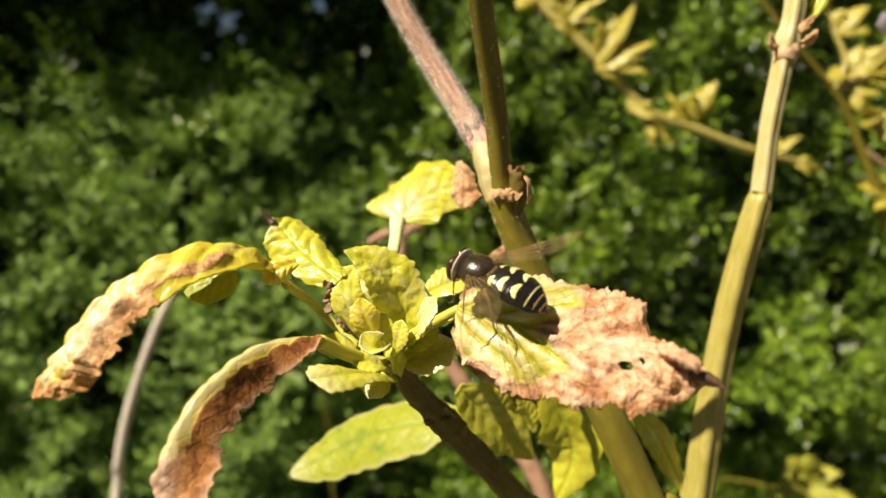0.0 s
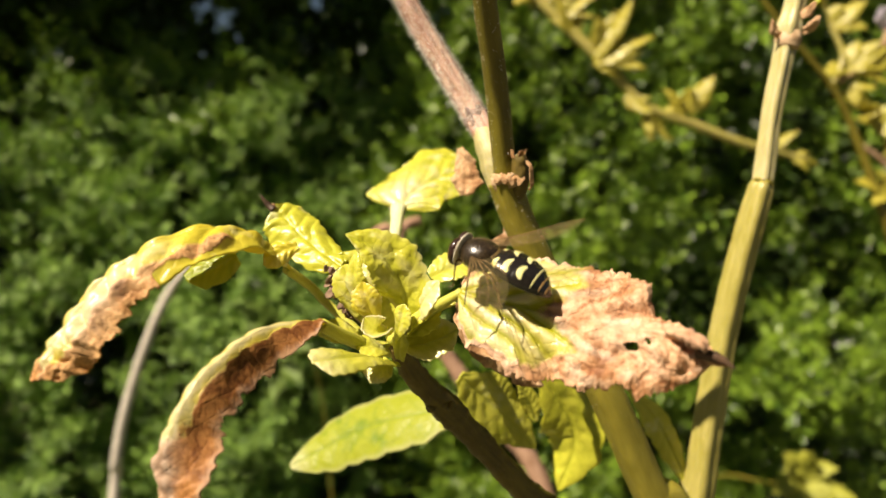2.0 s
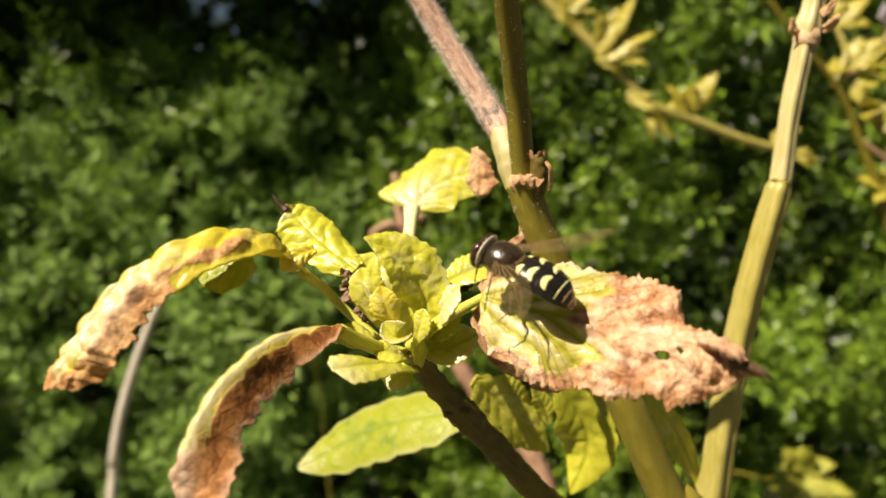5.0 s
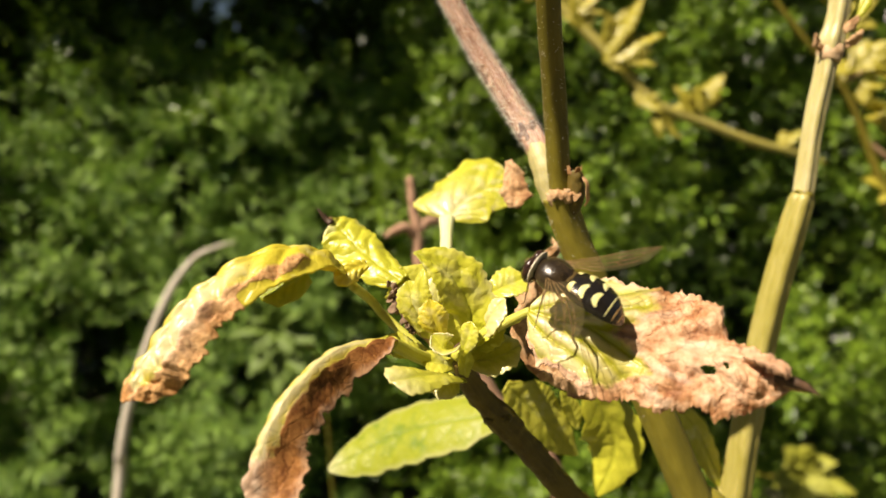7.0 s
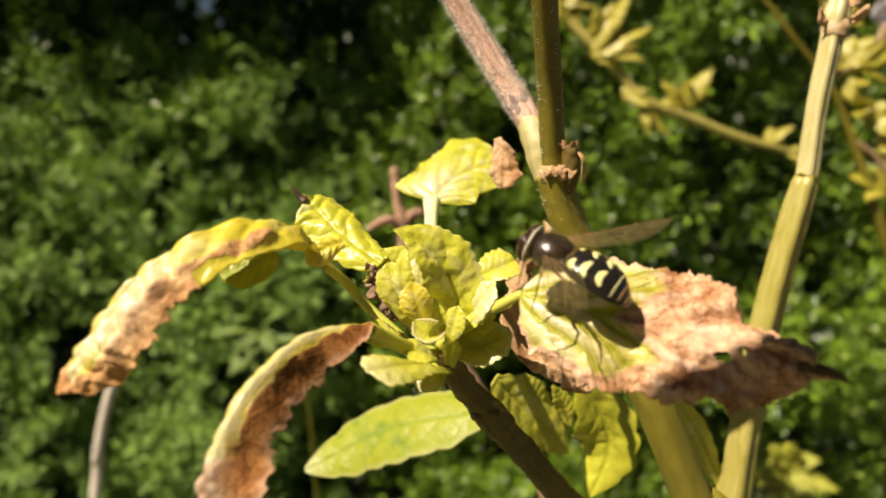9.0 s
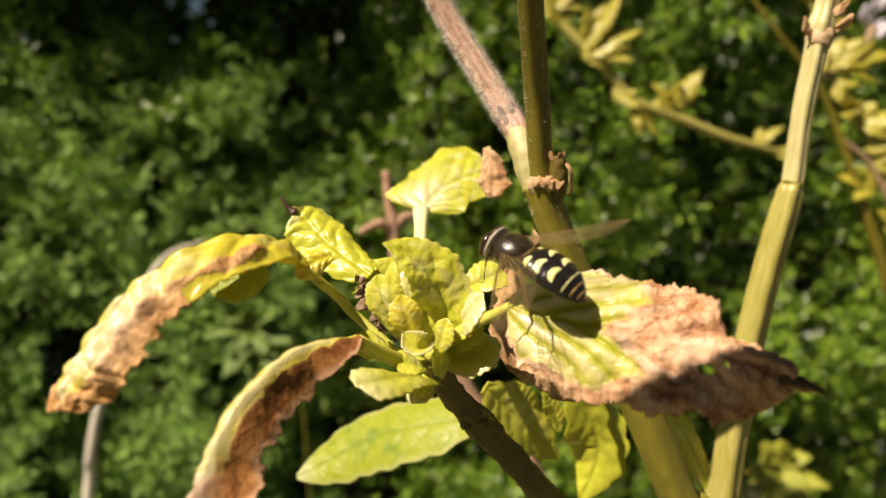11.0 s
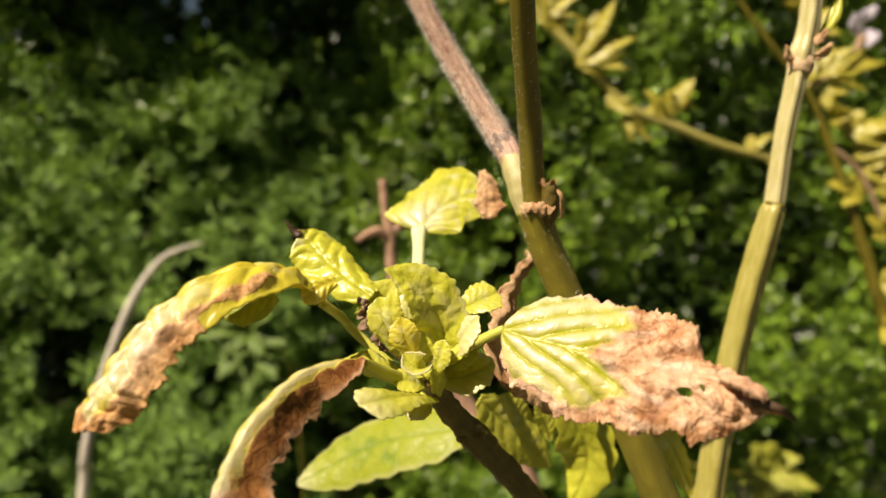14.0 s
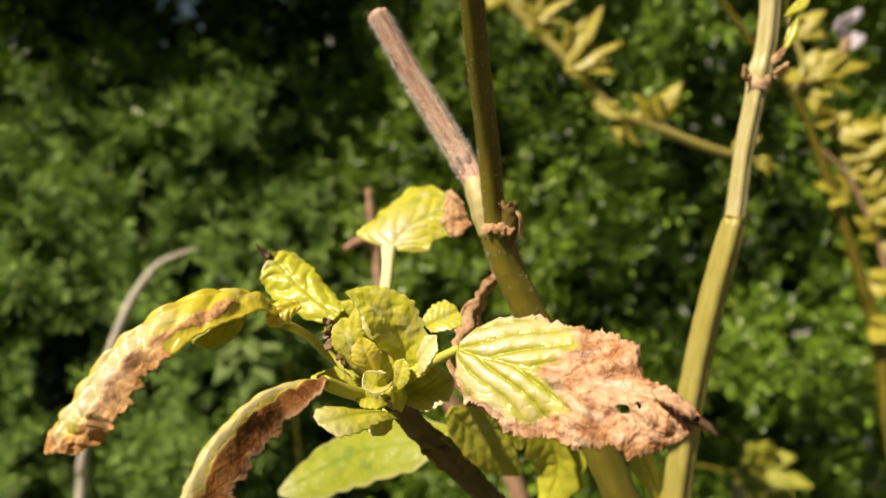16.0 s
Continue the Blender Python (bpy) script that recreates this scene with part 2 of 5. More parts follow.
    height = n_math(nodes, links, "ADD", height, n_math(nodes, links, "MULTIPLY", mask, n_math(nodes, links, "MULTIPLY", wrinkle, 0.45 * wrinkled)))
    bump = n_bump(nodes, links, height, 0.5, 0.0004, bsdf)
    tl = nodes.new("ShaderNodeBsdfTranslucent")
    links.new(n_mix(nodes, links, 0.35, colour, (1.0, 0.92, 0.35), "MULTIPLY"), tl.inputs["Color"])
    links.new(bump, tl.inputs["Normal"])
    mix = nodes.new("ShaderNodeMixShader")
    links.new(n_math(nodes, links, "SUBTRACT", through_light, n_math(nodes, links, "MULTIPLY", mask, through_light * 0.55)), mix.inputs[0])
    links.new(bsdf.outputs[0], mix.inputs[1])
    links.new(tl.outputs[0], mix.inputs[2])
    links.new(mix.outputs[0], nodes["Material Output"].inputs["Surface"])
    return m


def n_stalk(nodes, links, scale, lengthwise, detail=5.0):
    """Noise drawn out along a stalk."""
    join = nodes.new("ShaderNodeCombineXYZ")
    for k, key in enumerate(("ring_x", "ring_y", "run")):
        at_ = nodes.new("ShaderNodeAttribute")
        at_.attribute_name = key
        out = at_.outputs["Fac"]
        links.new(n_math(nodes, links, "MULTIPLY", out, lengthwise) if k == 2 else out, join.inputs[k])
    tex = nodes.new("ShaderNodeTexNoise")
    tex.inputs["Scale"].default_value = scale
    tex.inputs["Detail"].default_value = detail
    tex.inputs["Roughness"].default_value = 0.6
    links.new(join.outputs[0], tex.inputs["Vector"])
    return tex.outputs["Fac"]


def stem_material(name, light, deep, scar, spots=0.5, rough=0.42, streaks=0.5, relief=0.35):
    m, nodes, links, bsdf = material(name)
    large = n_noise(nodes, links, 150, 3)
    grain = n_stalk(nodes, links, 2.6, 0.10)
    lines = n_stalk(nodes, links, 7.0, 0.05)
    fine = n_noise(nodes, links, 3500, 3)
    base = n_ramp(nodes, links, large, [(0.34, deep), (0.66, light)])
    drawn = n_ramp(nodes, links, n_math(nodes, links, "ADD", n_math(nodes, links, "MULTIPLY", grain, 0.65), n_math(nodes, links, "MULTIPLY", lines, 0.35)), [(0.38, deep), (0.60, light)])
    base = n_mix(nodes, links, streaks, base, drawn)
    specks = n_ramp(nodes, links, fine, [(0.62, (0, 0, 0)), (0.72, (1, 1, 1))])
    base = n_mix(nodes, links, n_math(nodes, links, "MULTIPLY", specks, spots), base, scar)
    links.new(base, bsdf.inputs["Base Color"])
    bsdf.inputs["Roughness"].default_value = rough
    bsdf.inputs["Subsurface Weight"].default_value = 0.15
    bsdf.inputs["Subsurface Radius"].default_value = (0.0008, 0.0006, 0.0001)
    n_bump(nodes, links, n_math(nodes, links, "ADD", n_math(nodes, links, "ADD", grain, lines), n_math(nodes, links, "MULTIPLY", fine, 0.5)), relief, 0.0002, bsdf)
    return m


def plain(name, a, b, scale, rough, bump=0.3, dist=0.0002, metal=0.0, coat=0.0):
    m, nodes, links, bsdf = material(name)
    f = n_noise(nodes, links, scale, 5, 0.6)
    links.new(n_ramp(nodes, links, f, [(0.3, a), (0.7, b)]), bsdf.inputs["Base Color"])
    bsdf.inputs["Roughness"].default_value = rough
    bsdf.inputs["Metallic"].default_value = metal
    bsdf.inputs["Coat Weight"].default_value = coat
    bsdf.inputs["Coat Roughness"].default_value = 0.12
    n_bump(nodes, links, n_noise(nodes, links, scale * 4, 3), bump, dist, bsdf)
    return m


LEAF = leaf_material("yellowing_leaf", (0.84, 0.74, 0.07), (0.58, 0.54, 0.02), (0.74, 0.44, 0.18), (0.56, 0.28, 0.09), (0.34, 0.14, 0.04), gloss=0.33, bleached=0.4, soft=0.12, through_light=0.36, veins=0.25, coat=0.2)
LEAF_PALE = leaf_material("bleached_leaf", (0.88, 0.78, 0.16), (0.54, 0.55, 0.010), (0.80, 0.50, 0.29), (0.55, 0.27, 0.115), (0.29, 0.115, 0.045), gloss=0.34, veins=1.2, bleached=0.4, soft=0.08, through_light=0.4, coat=0.06, wrinkled=1.0)
LEAF_GREEN = leaf_material("green_leaf", (0.80, 0.78, 0.11), (0.54, 0.56, 0.03), (0.6, 0.4, 0.2), (0.4, 0.2, 0.08), (0.13, 0.05, 0.02), gloss=0.32, through_light=0.38, bleached=0.35, coat=0.18)
LEAF_OLIVE = leaf_material("olive_leaf", (0.76, 0.75, 0.07), (0.46, 0.49, 0.02), (0.6, 0.4, 0.2), (0.4, 0.2, 0.08), (0.13, 0.05, 0.02), gloss=0.34, through_light=0.38, bleached=0.35, coat=0.22)
LEAF_FRESH = leaf_material("fresh_leaf", (0.46, 0.50, 0.03), (0.23, 0.34, 0.015), (0.6, 0.4, 0.2), (0.4, 0.2, 0.08), (0.13, 0.05, 0.02), gloss=0.45, coat=0.08)
LEAF_BURNT = leaf_material("burnt_leaf", (0.84, 0.74, 0.10), (0.56, 0.50, 0.025), (0.46, 0.21, 0.06), (0.27, 0.105, 0.027), (0.13, 0.045, 0.013), gloss=0.30, bleached=0.4, soft=0.10, veins=0.25, coat=0.2)
LEAF_HUSK = leaf_material("dark_husk", (0.3, 0.2, 0.1), (0.2, 0.12, 0.06), (0.58, 0.45, 0.34), (0.34, 0.23, 0.15), (0.11, 0.065, 0.04), gloss=0.5)
LEAF_FAR = leaf_material("far_leaf", (0.60, 0.53, 0.06), (0.42, 0.39, 0.03), (0.6, 0.4, 0.2), (0.4, 0.2, 0.08), (0.13, 0.05, 0.02), gloss=0.42)
LEAF_DEAD = leaf_material("dead_leaf", (0.64, 0.40, 0.20), (0.50, 0.29, 0.13), (0.72, 0.48, 0.27), (0.52, 0.30, 0.14), (0.30, 0.14, 0.06), gloss=0.55, through_light=0.2)
STEM_GREEN = stem_material("green_stem", (0.36, 0.30, 0.04), (0.22, 0.19, 0.022), (0.5, 0.45, 0.2), 0.2, 0.36, 0.4)
# olive bark; the upper stem's shade from above is put into this dark colour
STEM_OLIVE_SHADE = stem_material("olive_shade_stem", (0.20, 0.165, 0.016), (0.12, 0.10, 0.010), (0.5, 0.45, 0.2), 0.12, 0.34, 0.4)
STEM_IVORY = stem_material("ivory_stem", (0.64, 0.57, 0.31), (0.44, 0.39, 0.13), (0.80, 0.72, 0.5), 0.3, 0.30, 0.6)
STEM_YELLOW = stem_material("yellow_stem", (0.46, 0.40, 0.12), (0.31, 0.275, 0.045), (0.66, 0.56, 0.3), 0.3, 0.33, 0.6)
# brown-green bark, darkened to put the rosette's shade into the side shoot
STEM_DARK = stem_material("brown_green_shade_bark", (0.20, 0.145, 0.022), (0.075, 0.05, 0.010), (0.34, 0.21, 0.08), 0.5, 0.5)
STEM_DEAD = stem_material("dead_stem", (0.50, 0.34, 0.20), (0.30, 0.18, 0.09), (0.60, 0.46, 0.34), 0.4, 0.7)
STEM_STUB = stem_material("dead_stub_bark", (0.76, 0.52, 0.40), (0.37, 0.19, 0.13), (0.72, 0.56, 0.44), 0.3, 0.62, 0.85, 0.5)
STEM_BRUISE = stem_material("bruised_bark", (0.38, 0.27, 0.22), (0.13, 0.085, 0.075), (0.6, 0.5, 0.42), 0.4, 0.7, 0.7, 0.5)
STEM_FORK = stem_material("fork_bark", (0.62, 0.54, 0.26), (0.38, 0.34, 0.13), (0.7, 0.6, 0.44), 0.4, 0.45, 0.6)
PETIOLE_PALE = stem_material("pale_petiole", (0.82, 0.82, 0.52), (0.68, 0.70, 0.32), (0.8, 0.78, 0.5), 0.2, 0.4)
PETIOLE = stem_material("petiole", (0.66, 0.64, 0.14), (0.50, 0.50, 0.05), (0.7, 0.62, 0.3), 0.2, 0.36)
CHAR = plain("charred_leaf_tip", (0.035, 0.02, 0.011), (0.11, 0.06, 0.03), 900, 0.6)
TWIG = plain("dry_twig", (0.30, 0.16, 0.09), (0.50, 0.31, 0.20), 400, 0.75)
STRAW = plain("dry_straw", (0.52, 0.46, 0.36), (0.74, 0.67, 0.55), 80, 0.6)
HUSK = plain("dry_husk", (0.25, 0.14, 0.08), (0.66, 0.48, 0.34), 900, 0.7)
LEAF_DEAD_SOLID = plain("papery_scar", (0.42, 0.26, 0.13), (0.68, 0.50, 0.30), 900, 0.6)
HAIR = plain("plant_hair", (0.72, 0.66, 0.54), (0.88, 0.84, 0.74), 900, 0.5, 0.0)

# ---- ground and distance ----
def build_ground():
    m, nodes, links, bsdf = material("soil_and_grass")
    f = n_noise(nodes, links, 6, 6)
    g = n_noise(nodes, links, 120, 5)
    c = n_mix(nodes, links, g, n_ramp(nodes, links, f, [(0.35, (0.05, 0.035, 0.02)), (0.65, (0.06, 0.09, 0.02))]), (0.10, 0.09, 0.04))
    links.new(c, bsdf.inputs["Base Color"])
    bsdf.inputs["Roughness"].default_value = 0.9
    n_bump(nodes, links, g, 0.6, 0.01, bsdf)
    xs = [-300, -60, -12] + [-4 + 0.2 * i for i in range(41)] + [12, 60, 300]
    verts = [(x, y, 0.02 * noise.noise(Vector((x * 2, y * 2, 0))) if abs(x) < 5 and abs(y) < 5 else 0) for y in xs for x in xs]
    k = len(xs)
    faces = [(j * k + i, j * k + i + 1, (j + 1) * k + i + 1, (j + 1) * k + i) for j in range(k - 1) for i in range(k - 1)]
    tagged(mesh_object("ground", verts, faces, m), "dark soil with thin grass below the plants", "ground", kind="structure")


def foliage_material(name, low, high, rough=0.38):
    m, nodes, links, bsdf = material(name)
    geo = nodes.new("ShaderNodeNewGeometry")
    c = n_ramp(nodes, links, geo.outputs["Random Per Island"], [(0.0, low), (0.75, high), (1.0, tuple(min(1, v * 1.5) for v in high))])
    patch = n_noise(nodes, links, 4, 2)
    c = n_mix(nodes, links, n_math(nodes, links, "MULTIPLY", patch, 0.5), c, low)
    links.new(c, bsdf.inputs["Base Color"])
    bsdf.inputs["Roughness"].default_value = rough
    tl = nodes.new("ShaderNodeBsdfTranslucent")
    links.new(n_mix(nodes, links, 0.4, c, (0.9, 1.0, 0.2), "MULTIPLY"), tl.inputs["Color"])
    mix = nodes.new("ShaderNodeMixShader")
    mix.inputs[0].default_value = 0.22
    links.new(bsdf.outputs[0], mix.inputs[1])
    links.new(tl.outputs[0], mix.inputs[2])
    links.new(mix.outputs[0], nodes["Material Output"].inputs["Surface"])
    return m


# openings that run right through hedge and trees to the sky: a point, a direction, a half width
SKY_GAPS = [(Vector((-0.338, 1.053, 1.142)), Vector((-0.304, 0.944, 0.128)), 0.008), (Vector((-0.196, 1.058, 1.169)), Vector((-0.18, 0.971, 0.155)), 0.007),
            (Vector((-0.366, 1.053, 1.160)), Vector((-0.33, 0.93, 0.144)), 0.006), (Vector((-0.318, 1.053, 1.118)), Vector((-0.286, 0.944, 0.106)), 0.005)]


def leaf_cloud(name, mat, sprays, per, length, rng, label, category, slim=1.0, fan=1.0):
    """Sprays of small folded leaves. sprays: arrays of root (n,3), way (n,3), reach (n)."""
    root, way, reach = sprays
    n = len(root)
    t = np.tile((np.arange(per) + 0.5) / per, n)
    r = np.repeat(root, per, 0)
    w = np.repeat(way, per, 0)
    centre = r + w * (np.repeat(reach, per) * t)[:, None]
    rnd = rng.normal(size=(n * per, 3))
    out = np.cross(w, rnd)
    out /= np.linalg.norm(out, axis=1, keepdims=True) + 1e-9
    centre = centre + out * (fan * 0.16 * np.repeat(reach, per) * rng.uniform(0, 1, n * per))[:, None]
    axis = out * 0.8 + w * 0.6 + rng.normal(size=(n * per, 3)) * 0.25
    axis /= np.linalg.norm(axis, axis=1, keepdims=True)
    upv = np.array([-0.25, -0.45, 0.85]) + rng.normal(size=(n * per, 3)) * 0.55
    L = length * rng.uniform(0.55, 1.3, n * per)
    keep = np.ones(n * per, bool)
    for p, d, wide in SKY_GAPS:
        d = np.array(d.normalized())
        off = centre + axis * L[:, None] * 0.5 - np.array(p)
        ahead = off @ d
        reach_ = np.linalg.norm(off - ahead[:, None] * d, axis=1)
        keep &= reach_ > wide * (1 + np.clip(ahead, -0.6, 3.0) * 0.9) + 0.30 * L
    centre, axis, upv, L = centre[keep], axis[keep], upv[keep], L[keep][:, None]
    m = len(centre)
    side = np.cross(axis, upv)
    side /= np.linalg.norm(side, axis=1, keepdims=True) + 1e-9
    nrm = np.cross(side, axis)
    W = L * slim * rng.uniform(0.2, 0.3, m)[:, None]
    k = [centre, centre + axis * L * 0.3 + side * W + nrm * W * 0.25, centre + axis * L * 0.7 + side * W * 0.9 + nrm * W * 0.2,
         centre + axis * L - nrm * L * 0.12, centre + axis * L * 0.7 - side * W * 0.9 + nrm * W * 0.2, centre + axis * L * 0.3 - side * W + nrm * W * 0.25]
    verts = np.stack(k, 1).reshape(-1, 3)
    i = np.arange(m)[:, None] * 6
    faces = np.concatenate([i + np.array([0, 1, 2, 3]), i + np.array([0, 3, 4, 5])])
    me = bpy.data.meshes.new(name)
    me.vertices.add(len(verts))
    me.vertices.foreach_set("co", verts.ravel())
    me.loops.add(faces.size)
    me.loops.foreach_set("vertex_index", faces.ravel().astype(np.int32))
    me.polygons.add(len(faces))
    me.polygons.foreach_set("loop_start", (np.arange(len(faces)) * 4).astype(np.int32))
    me.update()
    me.validate()
    me.materials.append(mat)
    return tagged(new(name, me), label, category, kind="stuff")


def build_hedge():
    rng = np.random.default_rng(5)
    mat = foliage_material("hedge_leaf", (0.045, 0.10, 0.008), (0.27, 0.40, 0.035), 0.34)

    def lumps(x, z):
        return np.array([noise.noise(Vector((a * 5.5, b * 7.0, 2.0))) + 0.6 * noise.noise(Vector((a * 13, b * 16, 9.0))) + 0.35 * noise.noise(Vector((a * 31, b * 38, 4.0))) for a, b in zip(x, z)])

    # clipped front of the hedge
    n = 8200
    x, z = rng.uniform(-1.25, 1.25, n), rng.uniform(0.05, 1.55, n)
    y = 0.97 + (0.19 + 0.10 * (x > -0.05)) * lumps(x, z) - 0.12 * np.clip((-0.1 - x) * 3, 0, 1)
    y += 0.4 * np.clip(z - 0.62, 0, 0.5) * (x < -0.1)
    y += 0.48 * np.clip((z - 1.02 + 0.12 * lumps(x * 0.7, z * 0)) * 9, 0, 1) * np.clip((0.06 - x) * 6, 0, 1)
    y += 0.10 * np.exp(-((x - 0.40) / 0.09) ** 2 - ((z - 1.06) / 0.06) ** 2)
    thin = np.clip((z - 1.0) * 9, 0, 1) * np.clip((0.05 - x) * 6, 0, 1)
    keep = rng.uniform(size=n) > 0.5 * thin
    x, y, z = x[keep], y[keep], z[keep]
    n = len(x)
    way = np.stack([rng.normal(size=n) * 0.5, -0.75 + rng.normal(size=n) * 0.35, 0.45 + rng.normal(size=n) * 0.45], 1)
    way /= np.linalg.norm(way, axis=1, keepdims=True)
    reach = rng.uniform(0.04, 0.10, n)
    root = np.stack([x, y, z], 1)
    pale = foliage_material("pale_hedge_leaf", (0.085, 0.175, 0.022), (0.34, 0.50, 0.09), 0.55)
    west = (x < -0.12) & (z < 1.01 + 0.06 * np.sin(x * 23) + 0.03 * rng.normal(size=n))
    leaf_cloud("hedge", pale, (root[west], way[west], reach[west]), 46, 0.0125, rng, "bushy hedge of small grey-green leaves", "hedge", 0.55)
    leaf_cloud("hedge", mat, (root[~west], way[~west], reach[~west]), 40, 0.0105, rng, "dense clipped hedge of small glossy green leaves", "hedge", 0.95)
    # inside of the hedge: its shade is painted into the darker leaf colour
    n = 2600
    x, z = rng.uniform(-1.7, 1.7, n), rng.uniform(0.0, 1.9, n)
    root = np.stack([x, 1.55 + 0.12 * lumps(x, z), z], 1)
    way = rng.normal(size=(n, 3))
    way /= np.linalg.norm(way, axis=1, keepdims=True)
    deep = foliage_material("shade_painted_leaf", (0.014, 0.028, 0.005), (0.045, 0.08, 0.012))
    leaf_cloud("hedge", deep, (root, way, rng.uniform(0.08, 0.2, n)), 14, 0.04, rng, "green leaves deep in the hedge, shade painted into their dark colour", "hedge")
    # the mass of trees behind
    n = 6000
    x, z = rng.uniform(-3.4, 3.4, n), rng.uniform(0.0, 3.4, n)
    root = np.stack([x, 2.3 + 0.2 * lumps(x, z), z], 1)
    way = rng.normal(size=(n, 3))
    way /= np.linalg.norm(way, axis=1, keepdims=True)
    leaf_cloud("woods", mat, (root, way, rng.uniform(0.15, 0.35, n)), 16, 0.10, rng, "dark shaded trees behind the hedge", "trees")
    # boughs added above, out of view, to shade the upper left of the hedge
    n = 2000
    x, y, z = rng.uniform(-2.4, -0.3, n), rng.uniform(0.80, 2.2, n), rng.uniform(1.58, 2.05, n)
    root = np.stack([x, y, z], 1)
    way = np.stack([rng.normal(size=n), rng.normal(size=n), -0.3 + 0.3 * rng.normal(size=n)], 1)
    way /= np.linalg.norm(way, axis=1, keepdims=True)
    leaf_cloud("added_shade_bough", mat, (root, way, rng.uniform(0.08, 0.2, n)), 10, 0.05, rng, "added leafy boughs, out of view, that shade the hedge", "bough")


# ---- the main plant ----
def hairs(name, points, radii, count, length, parent, mat, seed, label="", lean=0.3, place=at, thin=1.0):
    """Short stiff hairs on a stalk, joined."""
    rng = random.Random(seed)
    mid = spline(points, 80)
    verts, faces = [], []
    for _ in range(count):
        f = rng.random()
        k = min(int(f * 78), 78)
        t = (mid[k + 1] - mid[k]).normalized()
        d = Vector((rng.gauss(0, 1), rng.gauss(0, 1), rng.gauss(0, 1)))
        d = (d - t * d.dot(t)).normalized()
        root = mid[k].lerp(mid[k + 1], rng.random()) + d * curve_of(radii, f) * 0.96
        tip = root + (d + t * rng.uniform(-lean, lean) + Vector((rng.gauss(0, .15), rng.gauss(0, .15), rng.gauss(0, .15)))) * length * rng.uniform(0.5, 1.3)
        a = d.cross(t) * 0.032 * thin
        b = t * 0.032 * thin
        i = len(verts)
        verts += [place(root + a), place(root - a * 0.5 + b), place(root - a * 0.5 - b), place(tip)]
        faces += [(i, i + 1, i + 3), (i + 1, i + 2, i + 3), (i + 2, i, i + 3)]
    return tagged(mesh_object(name, verts, faces, mat, parent, label), kind="stuff")


def add_leaf(name, mat, parent, label="", **kw):
    v, f, a = leaf_mesh(**kw)
    return mesh_object(name, v, f, mat, parent, label, attrs=a)


def add_tube(name, mat, parent, points, radii, label="", **kw):
    v, f = tube(points, radii, **kw)
    sides = kw.get("sides", 16)
    turn = np.arange(len(v)) % sides * (2 * math.pi / sides)
    rings = [sum(v[k * sides:(k + 1) * sides], Vector()) / sides for k in range(len(v) // sides)]
    run = np.concatenate([[0], np.cumsum([(b - a).length * 1000 for a, b in zip(rings, rings[1:])])])
    return mesh_object(name, v, f, mat, parent, label, attrs={"ring_x": np.cos(turn), "ring_y": np.sin(turn), "run": np.repeat(run, sides)})


